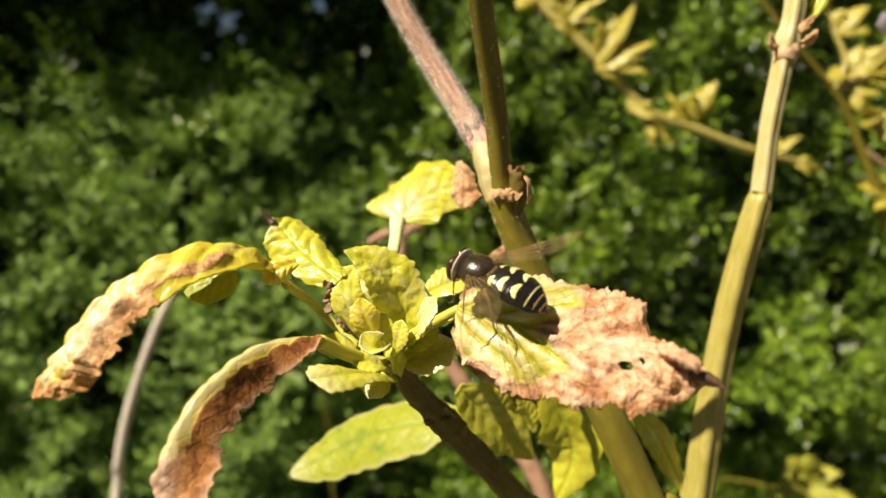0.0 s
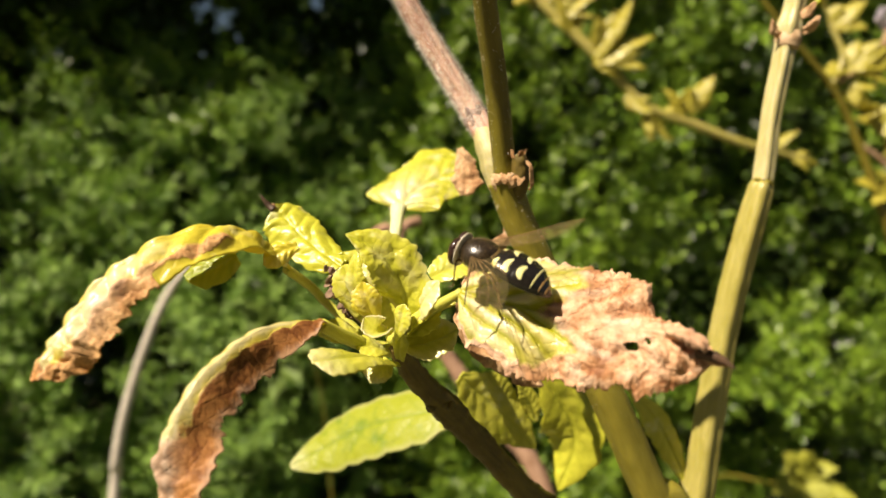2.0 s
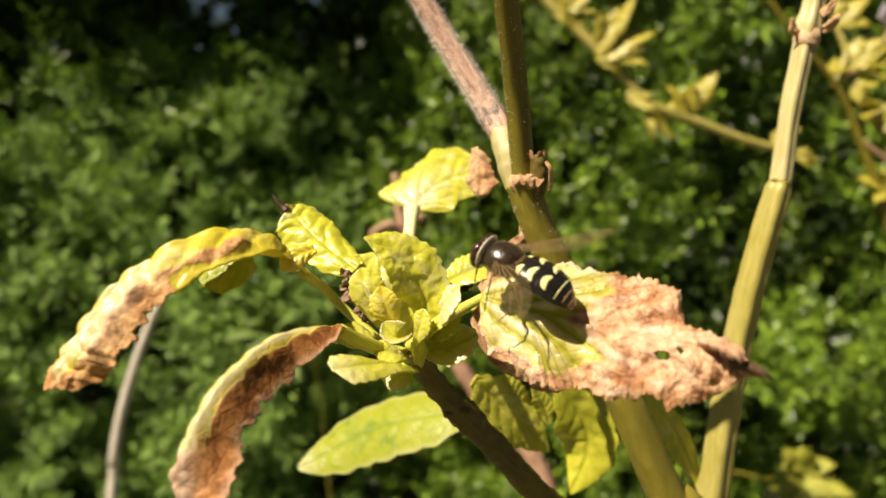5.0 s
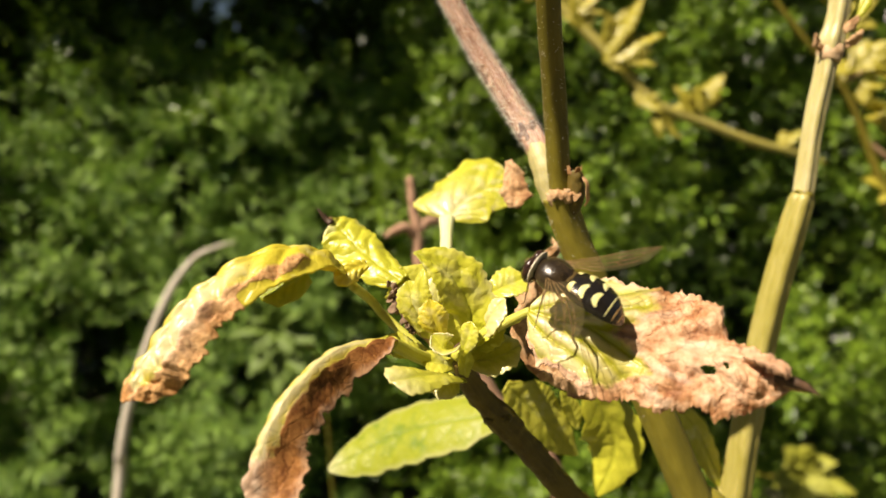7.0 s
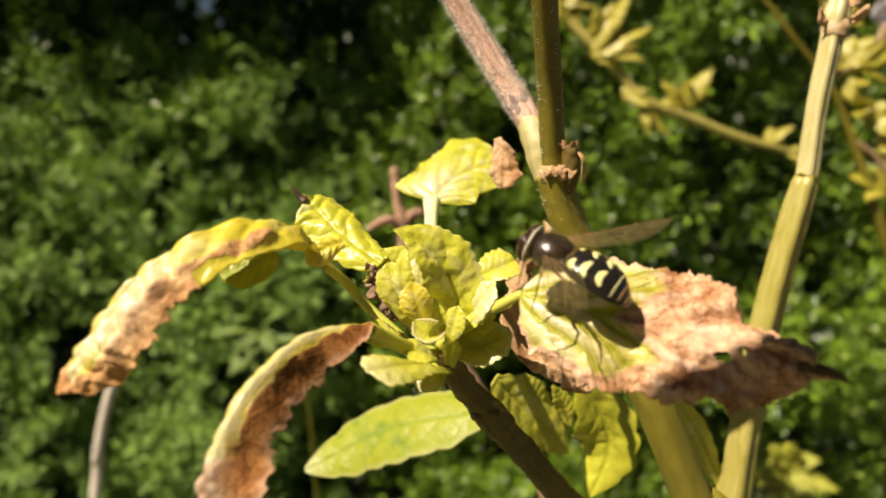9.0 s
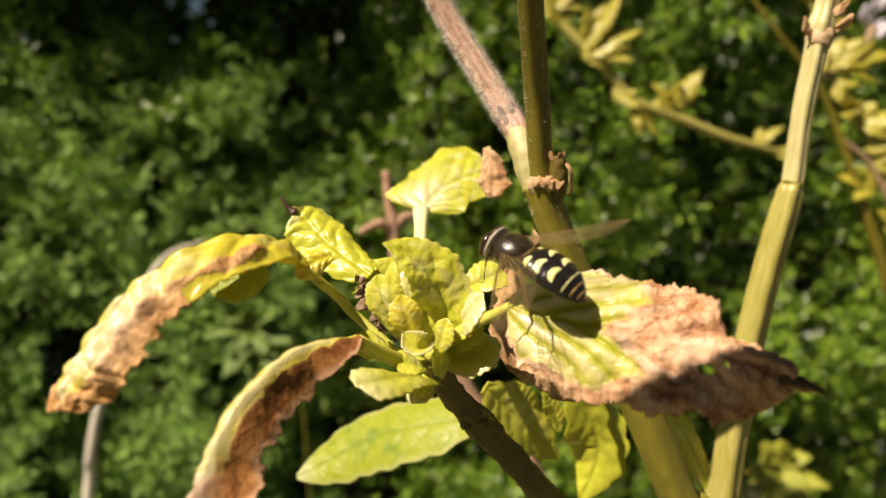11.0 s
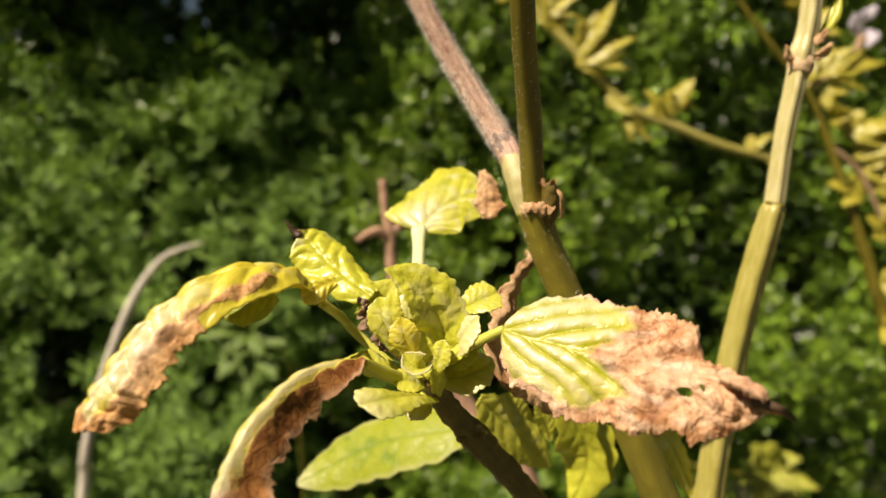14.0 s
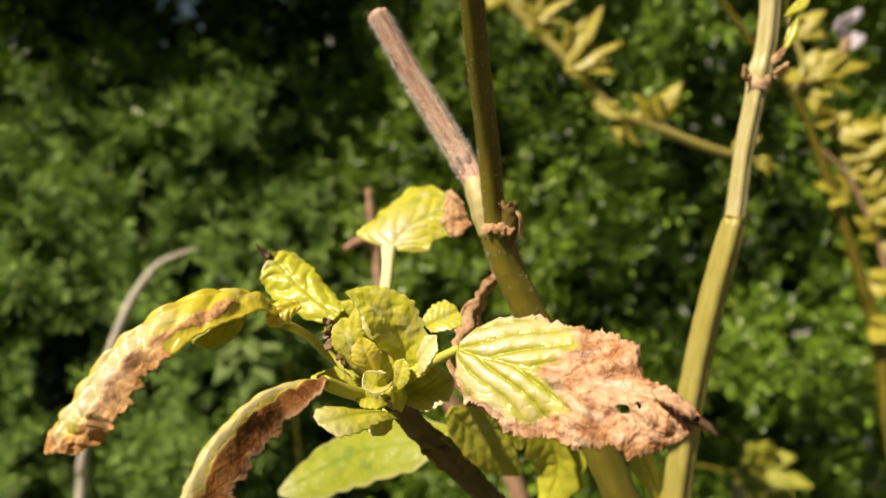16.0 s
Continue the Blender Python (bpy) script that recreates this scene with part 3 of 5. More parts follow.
def build_plant():
    plant = empty("garden_plant", BASE)
    tagged(plant, "yellowing garden plant with curled, browning withered leaves", "plant")
    # main stem: from the ground up through the fork
    low = [(6.4, 69.4, 6.0), (8.3, 70.8, 1.4), (11.6, 72.5, -5.1), (15.4, 73.8, -11.9), (19.9, 75.3, -20.4), (25.1, 78, -31.1), (30.7, 80, -42.1),
           (42, 80, -120), (40, 30, -500), (20, -120, -985)]
    r_low = [(0, 1.75), (0.12, 1.75), (0.3, 1.95), (0.6, 2.2), (1, 3.2)]
    stem = add_tube("stem", STEM_GREEN, plant, low, r_low, n=150, sides=24, ridges=4, depth=0.06, rough=0.03, freq=0.5)
    hairs("stem_hair", low[:7], [(0, 1.75), (1, 2.0)], 420, 0.32, stem, HAIR, 3, "fine pale hairs")
    top = [(6.5, 69.3, 5.8), (6.3, 68.7, 8.6), (5.6, 66.8, 14.0), (4.9, 64.6, 17.6), (4.2, 62.4, 20.6), (3.1, 58.6, 26.0), (1.2, 52.6, 36), (-2.5, 40, 60)]
    r_top = [(0, 1.35), (0.1, 1.22), (0.6, 1.12), (1, 1.1)]
    upper = add_tube("upper_stem", STEM_OLIVE_SHADE, plant, top, r_top, n=90, sides=24, ridges=4, depth=0.07, rough=0.02, freq=0.6, label="smooth olive-green upper stem, shade painted into its colour")
    hairs("stem_hair", top[:7], r_top, 420, 0.26, upper, HAIR, 4, "fine pale hairs")
    # cut, dead side stem
    cut = [(5.5, 70.3, 8.6), (4.4, 72.0, 11.8), (2.6, 73.6, 15.4), (0.2, 74.6, 19.6), (-2.6, 75.4, 24.4), (-6.8, 75.6, 32.0)]
    r_cut = [(0, 1.1), (0.2, 1.42), (0.5, 1.36), (0.93, 1.26), (1, 1.3)]
    stub = add_tube("dead_stub", STEM_STUB, plant, cut, r_cut, n=110, sides=32, ridges=7, depth=0.05, rough=0.07, freq=0.9, label="dead brown hairy cut side stem")
    hairs("stub_hair", cut[1:], r_cut, 5600, 0.55, stub, HAIR, 5, "dense pale fuzz", thin=0.75)
    add_tube("pith", HUSK, stub, [(-6.72, 75.6, 31.85), (-7.0, 75.6, 32.3)], [(0, 1.0), (1, 0.8)], n=4, sides=14, rough=0.2, freq=2.0, label="pale torn pith")
    add_tube("bruise", STEM_BRUISE, stub, [(4.5, 71.9, 11.6), (3.7, 72.7, 13.2), (2.9, 73.4, 14.8)], [(0, 1.2), (0.5, 1.5), (1, 1.2)], n=40, sides=32, rough=0.16, freq=1.1, label="dark bruised bark above the fork")
    add_tube("fork_bark", STEM_FORK, stub, [(6.0, 69.9, 5.2), (5.3, 70.6, 8.6), (4.3, 71.9, 12.0)], [(0, 1.2), (0.35, 1.56), (0.75, 1.5), (1, 1.15)], n=40, sides=26, rough=0.06, freq=0.8, label="greyish green base of the stub")
    # leaf scars and dry collar at the fork
    rng = random.Random(7)

    def fork(p):
        return at(Vector(p) * 1.036)

    add_tube("collar", LEAF_DEAD_SOLID, plant, place=fork, points= [(6.3, 66.8, 6.5), (6.5, 67.0, 5.9), (6.7, 67.2, 5.2)], radii=[(0, 1.75), (0.5, 1.95), (1, 1.8)], n=9, sides=36, ridges=6, depth=0.05, rough=0.12, freq=1.3, label="tan papery scar ring round the node")
    for k in range(4):
        c = Vector((5.4 + 0.8 * k, 65.2, 5.9))
        pts = [c + Vector((0, 0.2, 0.3)), c + Vector((rng.uniform(-.2, .2), -0.15, -0.2)), c + Vector((rng.uniform(-.3, .3), -0.1, rng.uniform(-1.0, -0.6)))]
        add_leaf("collar_scale", LEAF_DEAD, plant, points=pts, width=[(0, 0.5), (0.5, 0.5), (1, 0.1)], up=(0, -1, 0.2), curl=0.5, ns=9, nv=9, crumple=0.15, wither=lambda s, v: 1, seed=k * 3.1, quilt=0.02, thick=0.08, place=fork)
    # hollow stump of a cut twig beside the node
    add_tube("cut_twig", STEM_DARK, plant, place=fork, points=[(6.9, 67.4, 3.0), (7.7, 66.4, 5.2), (7.7, 65.9, 7.2), (7.5, 65.7, 8.3)], radii=[(0, 0.9), (0.4, 1.05), (0.8, 0.85), (1, 0.72)], n=24, sides=18, rough=0.16, freq=1.4, label="short dark hollow stump of a cut twig")
    for k in range(5):
        a = k * 1.26
        c = Vector((7.5 + 0.66 * math.cos(a), 65.65 + 0.6 * math.sin(a), 8.25))
        out = Vector((math.cos(a), math.sin(a), 0)) * rng.uniform(0.0, 0.35)
        add_leaf("papery_rim", LEAF_DEAD, plant, points=[c - Vector((0, 0, 0.5)), c + out * 0.5 + Vector((0, 0, 0.15)), c + out + Vector((0, 0, rng.uniform(0.2, 0.55)))], width=[(0, 0.28), (0.5, 0.3), (1, 0.14)], up=(math.cos(a), math.sin(a), 0.1), curl=0.5, ns=9, nv=7,
                 crumple=0.2, wither=lambda s, v: 1, seed=k * 2.3, quilt=0.02, thick=0.07, place=fork)
    add_leaf("papery_rim", LEAF_DEAD, plant, "pale papery strip down the stump", points=[(8.3, 65.2, 8.0), (8.8, 65.0, 6.8), (9.0, 65.2, 5.2), (8.9, 65.6, 4.4)], width=[(0, 0.15), (0.4, 0.35), (1, 0.15)], up=(0.5, -0.8, 0.2), curl=0.8, ns=16, nv=9, crumple=0.2, wither=lambda s, v: 1, seed=5.9, thick=0.08, place=fork)
    # leaf behind the fork, on a long petiole
    add_tube("petiole", PETIOLE_PALE, plant, [(-6.3, 69, -6), (-6.0, 71, -2), (-5.8, 76.0, 0.6), (-5.7, 79.5, 3.6)], [(0, 0.6), (0.8, 0.72), (1, 0.95)], n=24, sides=14, ridges=2, depth=0.1)

    def trim_u(s, side):
        if side < 0:
            return 1 + 0.10 * math.exp(-((s - 0.12) / 0.07) ** 2) - 0.12 * math.exp(-((s - 0.29) / 0.08) ** 2)
        return 1 + 0.35 * math.exp(-((s - 0.25) / 0.2) ** 2)

    add_leaf("upper_leaf", LEAF_OLIVE, plant, "broad yellow-green toothed leaf with pale base veins", points=[(-5.4, 79.3, 3.5), (-4.2, 80.6, 5.4), (-1.9, 82.0, 7.1), (1.0, 83.0, 8.2), (3.8, 84.0, 8.8)],
             width=[(0, 0.7), (0.06, 2.6), (0.14, 3.7), (0.3, 4.0), (0.5, 4.0), (0.7, 4.3), (0.85, 4.4), (0.94, 3.5), (1, 0.9)], up=(-0.15, -0.80, 0.55), curl=lambda s, side: 0.3 if side > 0 else 0.55, fold=0.05, trim=trim_u,
             quilt=0.20, pairs=4, serr=0.035, teeth=24, crumple=0.35, coarse=0.6, ns=80, nv=71, seed=1.2, wave=0.3, halves=(1.6, 0.85), slant=1.3, vein_w=0.34, wither=lambda s, v: max((s - 0.86) * 4, (-v - 0.965) * 12 * (s > 0.3)),
             bleach_glint=lambda s, v: 1.5 * math.exp(-((s - 0.05) / 0.34) ** 2 - ((v + 0.1) / 0.5) ** 2) + 1.2 * max(0, noise.noise(Vector((s * 9, v * 4, 2.0))) - 0.05))
    add_leaf("withered_lobe", LEAF_DEAD, plant, "crinkled pale brown dead leaf edge", points=[(2.0, 79.0, 10.9), (2.5, 78.5, 9.0), (2.7, 78.2, 6.6), (2.5, 78.4, 4.9)],
             width=[(0, 0.5), (0.3, 1.4), (0.7, 1.9), (1, 0.6)], up=(-0.2, -1, 0.1), curl=0.5, wither=lambda s, v: 1, crumple=0.35, seed=8.1, ns=30, nv=21, pairs=4)
    # the side shoot that carries the rosette
    shoot = [(-5.0, 61.3, -10.6), (-3.0, 64.5, -14.4), (-0.1, 67, -18.0), (3.7, 70, -22.7), (9.0, 74, -29.4), (15.6, 78, -36.7), (29, 80, -60)]
    r_sh = [(0, 0.8), (0.12, 1.2), (0.28, 1.35), (0.36, 1.75), (0.42, 1.45), (0.7, 1.55), (1, 1.9)]
    add_tube("side_shoot", STEM_DARK, plant, shoot, r_sh, n=90, sides=20, ridges=4, depth=0.08, rough=0.2, freq=1.1, label="brownish side shoot with a knobbly node, shade painted into its colour")
    for k in range(5):
        c = Vector((-0.4 + rng.uniform(-1.2, 1.3), 66.0, -17.2 + rng.uniform(-1.2, 1.2)))
        add_tube("node_scar", STEM_DARK, plant, [c, c + Vector((rng.uniform(-.2, .2), -0.9, rng.uniform(-.2, .3)))], [(0, 0.6), (1, 0.3)], n=5, sides=9, rough=0.2, freq=2)

    # long curled leaf, arched out
    def wither_a(s, v):
        low = -0.88 - 0.06 * math.sin(s * 21) if s < 0.52 else -9
        band = min((-v - 0.46 + 0.40 * max(0, s - 0.5) - 0.06 * math.sin(s * 17)) * 4.0, (v - low) * 7.0)
        band *= min(1, max(0, (s - 0.24) * 7))
        return max(band, (s - 0.86) * 5.5 + 0.8 * max(0, -v) - 0.5 * max(0, v), (s - 0.70) * 3.2 * max(0, -v - 0.05), (s - 0.68) * 7 * max(0, v - 0.35), max(0, s - 0.84) * 7 * (1 - 1.4 * math.exp(-((v - 0.05) / 0.16) ** 2)))

    # bleached patches, plus a white glint painted along the middle
    def bleach_glint_a(s, v):
        return 1.4 * math.exp(-((v + 0.2) / (0.28 + 0.2 * s)) ** 2) * min(1, max(0, (s - 0.40) * 4.5)) * min(1, max(0, (0.9 - s) * 8)) + 1.3 * math.exp(-((s - 0.9) / 0.08) ** 2 - ((v - 0.1) / 0.2) ** 2)

    add_tube("petiole", PETIOLE, plant, [(-14.9, 60, -3.4), (-13.6, 65, -5.4), (-12.4, 67, -7.2), (-8, 66, -11)], [(0, 0.46), (1, 0.5)], n=24, sides=12)
    add_leaf("curled_leaf", LEAF, plant, "long arched yellow leaf with brown curled margin", points=[(-14.6, 60.2, -3.2), (-16.3, 58, -0.9), (-18.8, 54.5, 0.4), (-22.3, 51.6, -0.6), (-25.5, 49.2, -3.1), (-27.5, 47.8, -6.0), (-28.7, 46.8, -8.6), (-29.0, 46.0, -10.9)],
             width=[(0, 0.5), (0.1, 1.8), (0.3, 3.0), (0.55, 3.4), (0.8, 3.1), (0.95, 2.4), (1, 1.5)], up=(-0.25, -0.45, 0.85), curl=lambda s, side: (1.15 + 0.35 * min(1, max(0, (s - 0.4) * 4))) if side < 0 else 1.25 - 0.6 * max(0, s - 0.75) / 0.25,
             quilt=0.52, pairs=9, slant=0.9, serr=0.03, teeth=26, crumple=0.42, coarse=0.8, lip=0.2, wither=wither_a, bleach_glint=bleach_glint_a, facets=0.2, rag=0.26, fine=0.3, ns=140, nv=71, seed=2.7)
    add_leaf("leaf_lobe", LEAF_FRESH, plant, "green cupped lobe under the arched leaf", points=[(-18.6, 56.6, -1.9), (-19.8, 56.4, -2.6), (-21.2, 56, -3.2), (-22.6, 55.4, -3.9)],
             width=[(0, 1.1), (0.4, 1.9), (0.8, 1.9), (1, 0.6)], up=(-0.2, -0.8, 0.45), curl=0.9, quilt=0.12, pairs=4, ns=30, nv=25, seed=5.5, crumple=0.2)
    add_leaf("leaf_lobe", LEAF, plant, "crinkled yellow leaf base", points=[(-13.3, 57.5, -1.1), (-14.7, 56.8, -1.7), (-16.0, 56.5, -3.0)],
             width=[(0, 0.5), (0.5, 1.3), (0.85, 1.0), (1, 0.3)], up=(0.2, -0.9, 0.4), curl=0.7, quilt=0.2, pairs=3, ns=30, nv=25, seed=6.5, crumple=0.3)

    # second curled leaf, lower
    def wither_b(s, v):
        return max((-v - 0.16 + 0.06 * math.sin(s * 15)) * 4.0 * min(1, s * 5), (s - 0.60) * 2.6 + max(0, -v) * 0.5)

    def bleach_b(s, v):
        return 1.2 * math.exp(-((v + 0.02) / 0.15) ** 2) * min(1, max(0, s - 0.08) * 6) + 0.9 * math.exp(-((s - 0.9) / 0.13) ** 2) * max(0, 0.5 + v) + 0.6 * max(0, -v - 0.8) * 4

    add_tube("petiole", PETIOLE, plant, [(-11.0, 56.4, -8.2), (-9.2, 58.6, -9.6), (-7.2, 61, -10.8), (-5, 62, -11.4)], [(0, 0.62), (1, 0.75)], n=24, sides=12)
    add_leaf("curled_leaf", LEAF_BURNT, plant, "drooping yellow leaf, rolled edge withered dark brown", points=[(-10.7, 56.6, -8.1), (-12.4, 54.6, -7.5), (-15.2, 51.8, -7.9), (-17.2, 49.2, -9.5), (-18.7, 47.2, -11.3), (-19.7, 46, -13.9), (-20.2, 45.5, -16.6), (-20.0, 45.2, -19.4)],
             width=[(0, 0.5), (0.08, 1.3), (0.2, 2.8), (0.35, 3.7), (0.6, 4.2), (0.85, 3.9), (1, 2.8)], up=(-0.60, -0.30, 0.75), fold=lambda s, side: -1.40 * min(1, s * 4) * (1 - 0.4 * max(0, s - 0.75) / 0.25) if side < 0 else 0.0, curl=lambda s, side: 0.55 - 1.0 * max(0.0, s - 0.55) if side < 0 else 1.2, bleach_glint=bleach_b,
             quilt=0.22, pairs=11, slant=0.9, serr=0.015, teeth=20, crumple=0.45, coarse=0.55, lip=0.1, wither=wither_b, facets=0.3, rag=0.2, fine=0.25, ns=140, nv=71, seed=9.3)

    # the broad withered leaf
    def wither_l(s, v):
        tongue = 0.10 * math.exp(-((v - 0.45) / 0.25) ** 2) - 0.05 * math.exp(-((v - 0.0) / 0.16) ** 2) + 0.04 * math.exp(-((v + 0.6) / 0.2) ** 2)
        return max((s - 0.365 - tongue + 0.03 * v) * 5.0 + 0.4, (v - 0.70) * 3.4, (-v - 0.80) * 3.4 * min(1, s * 4))

    def trim_l(s, side):
        if side < 0:
            return 1 - 0.48 * min(1, max(0, (s - 0.64) / 0.05))
        return 1 + 0.22 * math.exp(-((s - 0.70) / 0.07) ** 2)

    # glare painted pale on the yellow fields, plus bleached patches further out
    def bleach_glare_l(s, v):
        return 1.15 * math.exp(-((s - 0.16) / 0.2) ** 2) * (1 - 0.4 * max(0, v)) + 0.7 * math.exp(-((s - 0.66) / 0.12) ** 2 - ((v - 0.05) / 0.45) ** 2) + 1.5 * max(0, noise.noise(Vector((s * 11, v * 4.0, 4.0))) - 0.02) * (s > 0.3)


    def hole_l(s, v):
        return ((s - 0.655 - 0.03 * (v - 0.26)) / 0.024) ** 2 + ((v - 0.27) / 0.085) ** 2 < 1 or ((s - 0.705) / 0.011) ** 2 + ((v - 0.15) / 0.045) ** 2 < 1

    add_tube("petiole", PETIOLE, plant, [(-5.2, 60.6, -10.2), (-3.5, 59.6, -8.6), (-1.3, 58, -7.0), (1.4, 56.2, -5.3)], [(0, 0.65), (0.7, 0.5), (1, 0.4)], n=30, sides=14)
    add_leaf("withered_leaf", LEAF_PALE, plant, "broad leaf, yellow with green veins, outer half withered brown", points=[(1.2, 55.6, -5.2), (3.7, 53.9, -5.8), (6.6, 52.2, -6.3), (9.6, 50.5, -6.9), (12.5, 48.9, -7.5), (15.3, 47.3, -8.1), (17.8, 45.7, -8.8), (19.6, 44.6, -9.8)],
             width=[(0, 0.6), (0.03, 2.4), (0.1, 4.2), (0.25, 5.2), (0.45, 5.3), (0.6, 4.9), (0.72, 4.1), (0.8, 3.1), (0.88, 2.2), (0.925, 1.3), (0.945, 0.3), (1, 0.08)], up=(-0.42, -0.74, 0.52), bleach_glint=bleach_glare_l, fine=0.5, trim=trim_l,
             curl=lambda s, side: 0.45 + 0.3 * s if side > 0 else 0.5 + 0.4 * s, fold=0.0, coarse=0.42, vein_w=0.85, quilt=0.30, pairs=5, slant=1.8, serr=0.03, teeth=18, crumple=0.62, halves=(1.10, 0.98),
             wither=wither_l, rag=0.17, hole=hole_l, facets=0.7, ns=190, nv=131, seed=3.3, wave=0.25)
    add_leaf("rolled_tip", LEAF_PALE, plant, "papery tan leaf tip rolled over itself", points=[(15.7, 46.2, -7.2), (16.5, 44.9, -7.3), (17.1, 43.9, -7.7), (17.6, 43.4, -8.5)],
             width=[(0, 0.3), (0.3, 0.9), (0.7, 1.05), (1, 0.35)], up=(-0.2, -0.5, 0.85), curl=lambda s, side: 1.9 if side > 0 else 0.9, crumple=0.35, coarse=0.9, wither=lambda s, v: 1, bleach_glint=lambda s, v: 0.6, quilt=0.08, rag=0.3, ns=50, nv=35, seed=61.0)
    add_tube("dry_tip", CHAR, plant, [(17.9, 45.3, -8.9), (18.6, 43.6, -9.0), (18.4, 41.0, -9.2)], [(0, 0.5), (0.5, 0.34), (1, 0.05)], n=16, sides=8, rough=0.2, freq=1.5, label="dark dried leaf tip")
    add_leaf("dead_leaf", LEAF_DEAD, plant, "rolled dead brown leaf behind the broad one", points=[(7.7, 78, 1.2), (6.2, 75, -2.0), (3.8, 71, -5.8), (3.2, 68, -10.0), (6.8, 67, -13.2), (10.4, 69, -16.0)],
             width=[(0, 0.3), (0.15, 1.3), (0.35, 2.0), (0.6, 2.6), (0.85, 2.2), (1, 0.6)], up=(0.75, -0.6, -0.1), curl=0.8, wither=lambda s, v: 1, crumple=0.6, ns=50, nv=31, seed=12.0, pairs=6)

    # rosette of young leaves
    def young(points, width, up, seed, mat=LEAF, label="", **kw):
        d = dict(curl=0.35, fold=0.32, quilt=0.06, pairs=4, serr=0.09, teeth=9, crumple=0.6, coarse=0.8, slant=0.7, ns=36, nv=31)
        d.update(kw)
        width = [(a, b * 1.28) for a, b in width]
        lit = Vector(up).normalized() + Vector((-0.5, -0.43, 0.75)) * 0.8
        return add_leaf("young_leaf", mat, plant, label, points=points, width=width, up=tuple(lit), seed=seed, **d)

    # glints of the young leaves, painted as pale patches in their colour
    def painted_glint(s, v):
        return 0.8 * max(0, noise.noise(Vector((s * 4, v * 2.2, 7.0))) + 0.1)

    broad = [(0, 0.6), (0.25, 2.0), (0.5, 2.5), (0.8, 1.6), (1, 0.1)]
    round_end = [(0, 0.5), (0.4, 1.2), (0.75, 1.0), (0.92, 0.45), (1, 0.05)]
    young([(-3.8, 60.5, -8.0), (-3.85, 59.6, -5.4), (-5.05, 58.8, -3.0), (-6.9, 58.4, -1.25), (-9.1, 58.2, -0.1)], [(0, 0.5), (0.25, 1.9), (0.5, 2.2), (0.75, 1.5), (0.92, 0.6), (1, 0.04)], (0.1, -0.9, 0.45), 20.1, LEAF_OLIVE,
          "upright quilted yellow-green young leaf", ns=70, nv=61, quilt=0.14, pairs=4, crumple=1.0, coarse=1.0, halves=(0.9, 1.05), serr=0.09, teeth=14, bleach_glint=painted_glint)
    young([(-3.1, 60.0, -8.2), (-1.9, 58.6, -6.1), (-0.6, 58.4, -4.4)], [(0, 0.6), (0.4, 1.6), (0.8, 1.1), (1, 0.1)], (-0.4, -0.7, 0.6), 20.9, LEAF_GREEN, curl=0.7, bleach_glint=lambda s, v: 0.8)
    young([(-1.4, 64.0, -4.4), (0.3, 64.5, -3.6), (2.1, 65.0, -2.9)], [(0, 0.8), (0.5, 1.6), (0.85, 1.5), (1, 0.5)], (-0.1, -0.9, 0.4), 21.0, LEAF_GREEN, teeth=6, bleach_glint=painted_glint)
    young([(-7.6, 59.5, -7.0), (-8.4, 59.0, -4.8), (-8.5, 59.0, -3.3), (-8.2, 59.2, -1.7)], [(0, 0.5), (0.4, 0.95), (0.8, 0.6), (1, 0.06)], (-0.3, -0.9, 0.2), 22.0, LEAF_GREEN, curl=1.1)
    young([(-6.6, 59.0, -7.9), (-7.3, 58.4, -6.1), (-7.6, 58.4, -4.5)], round_end, (-0.1, -0.9, 0.4), 22.7, curl=0.7, bleach_glint=painted_glint)
    young([(-6.8, 61.0, -5.6), (-6.9, 61.0, -3.9), (-6.7, 61.5, -2.3)], round_end, (0.0, -0.9, 0.4), 23.4, LEAF_GREEN, curl=0.6, bleach_glint=lambda s, v: 0.7)
    young([(-5.2, 58.6, -9.2), (-6.2, 57.6, -8.9), (-7.3, 57.8, -7.7)], round_end, (-0.2, -0.7, 0.7), 24.0, LEAF_GREEN, curl=-0.7, bleach_glint=lambda s, v: abs(v) ** 3)
    young([(-4.6, 59.0, -9.7), (-4.1, 58.0, -8.0), (-3.8, 57.8, -6.5)], [(0, 0.4), (0.5, 1.0), (0.85, 0.7), (1, 0.1)], (-0.3, -0.9, 0.3), 25.0, LEAF_GREEN, curl=0.9, bleach_glint=painted_glint)
    young([(-3.2, 59.0, -8.7), (-1.9, 58.4, -7.3), (-0.5, 58.2, -6.3)], [(0, 0.4), (0.5, 0.9), (1, 0.08)], (-0.4, -0.6, 0.7), 25.6, LEAF_GREEN, curl=0.6, serr=0.2, teeth=6)
    young([(-4.4, 60.0, -12.0), (-4.3, 59.0, -10.4), (-4.1, 58.6, -9.0)], [(0, 0.45), (0.6, 0.8), (1, 0.2)], (0, -1, 0.1), 28.0, LEAF_GREEN, curl=1.1)
    young([(-3.9, 61.0, -10.7), (-1.4, 61.0, -10.3), (1.2, 61.0, -9.1)], [(0, 0.8), (0.4, 1.9), (0.8, 1.7), (1, 0.4)], (-0.1, -0.8, 0.6), 27.0, LEAF_GREEN, curl=0.5, bleach_glint=lambda s, v: max(0, v - 0.4))
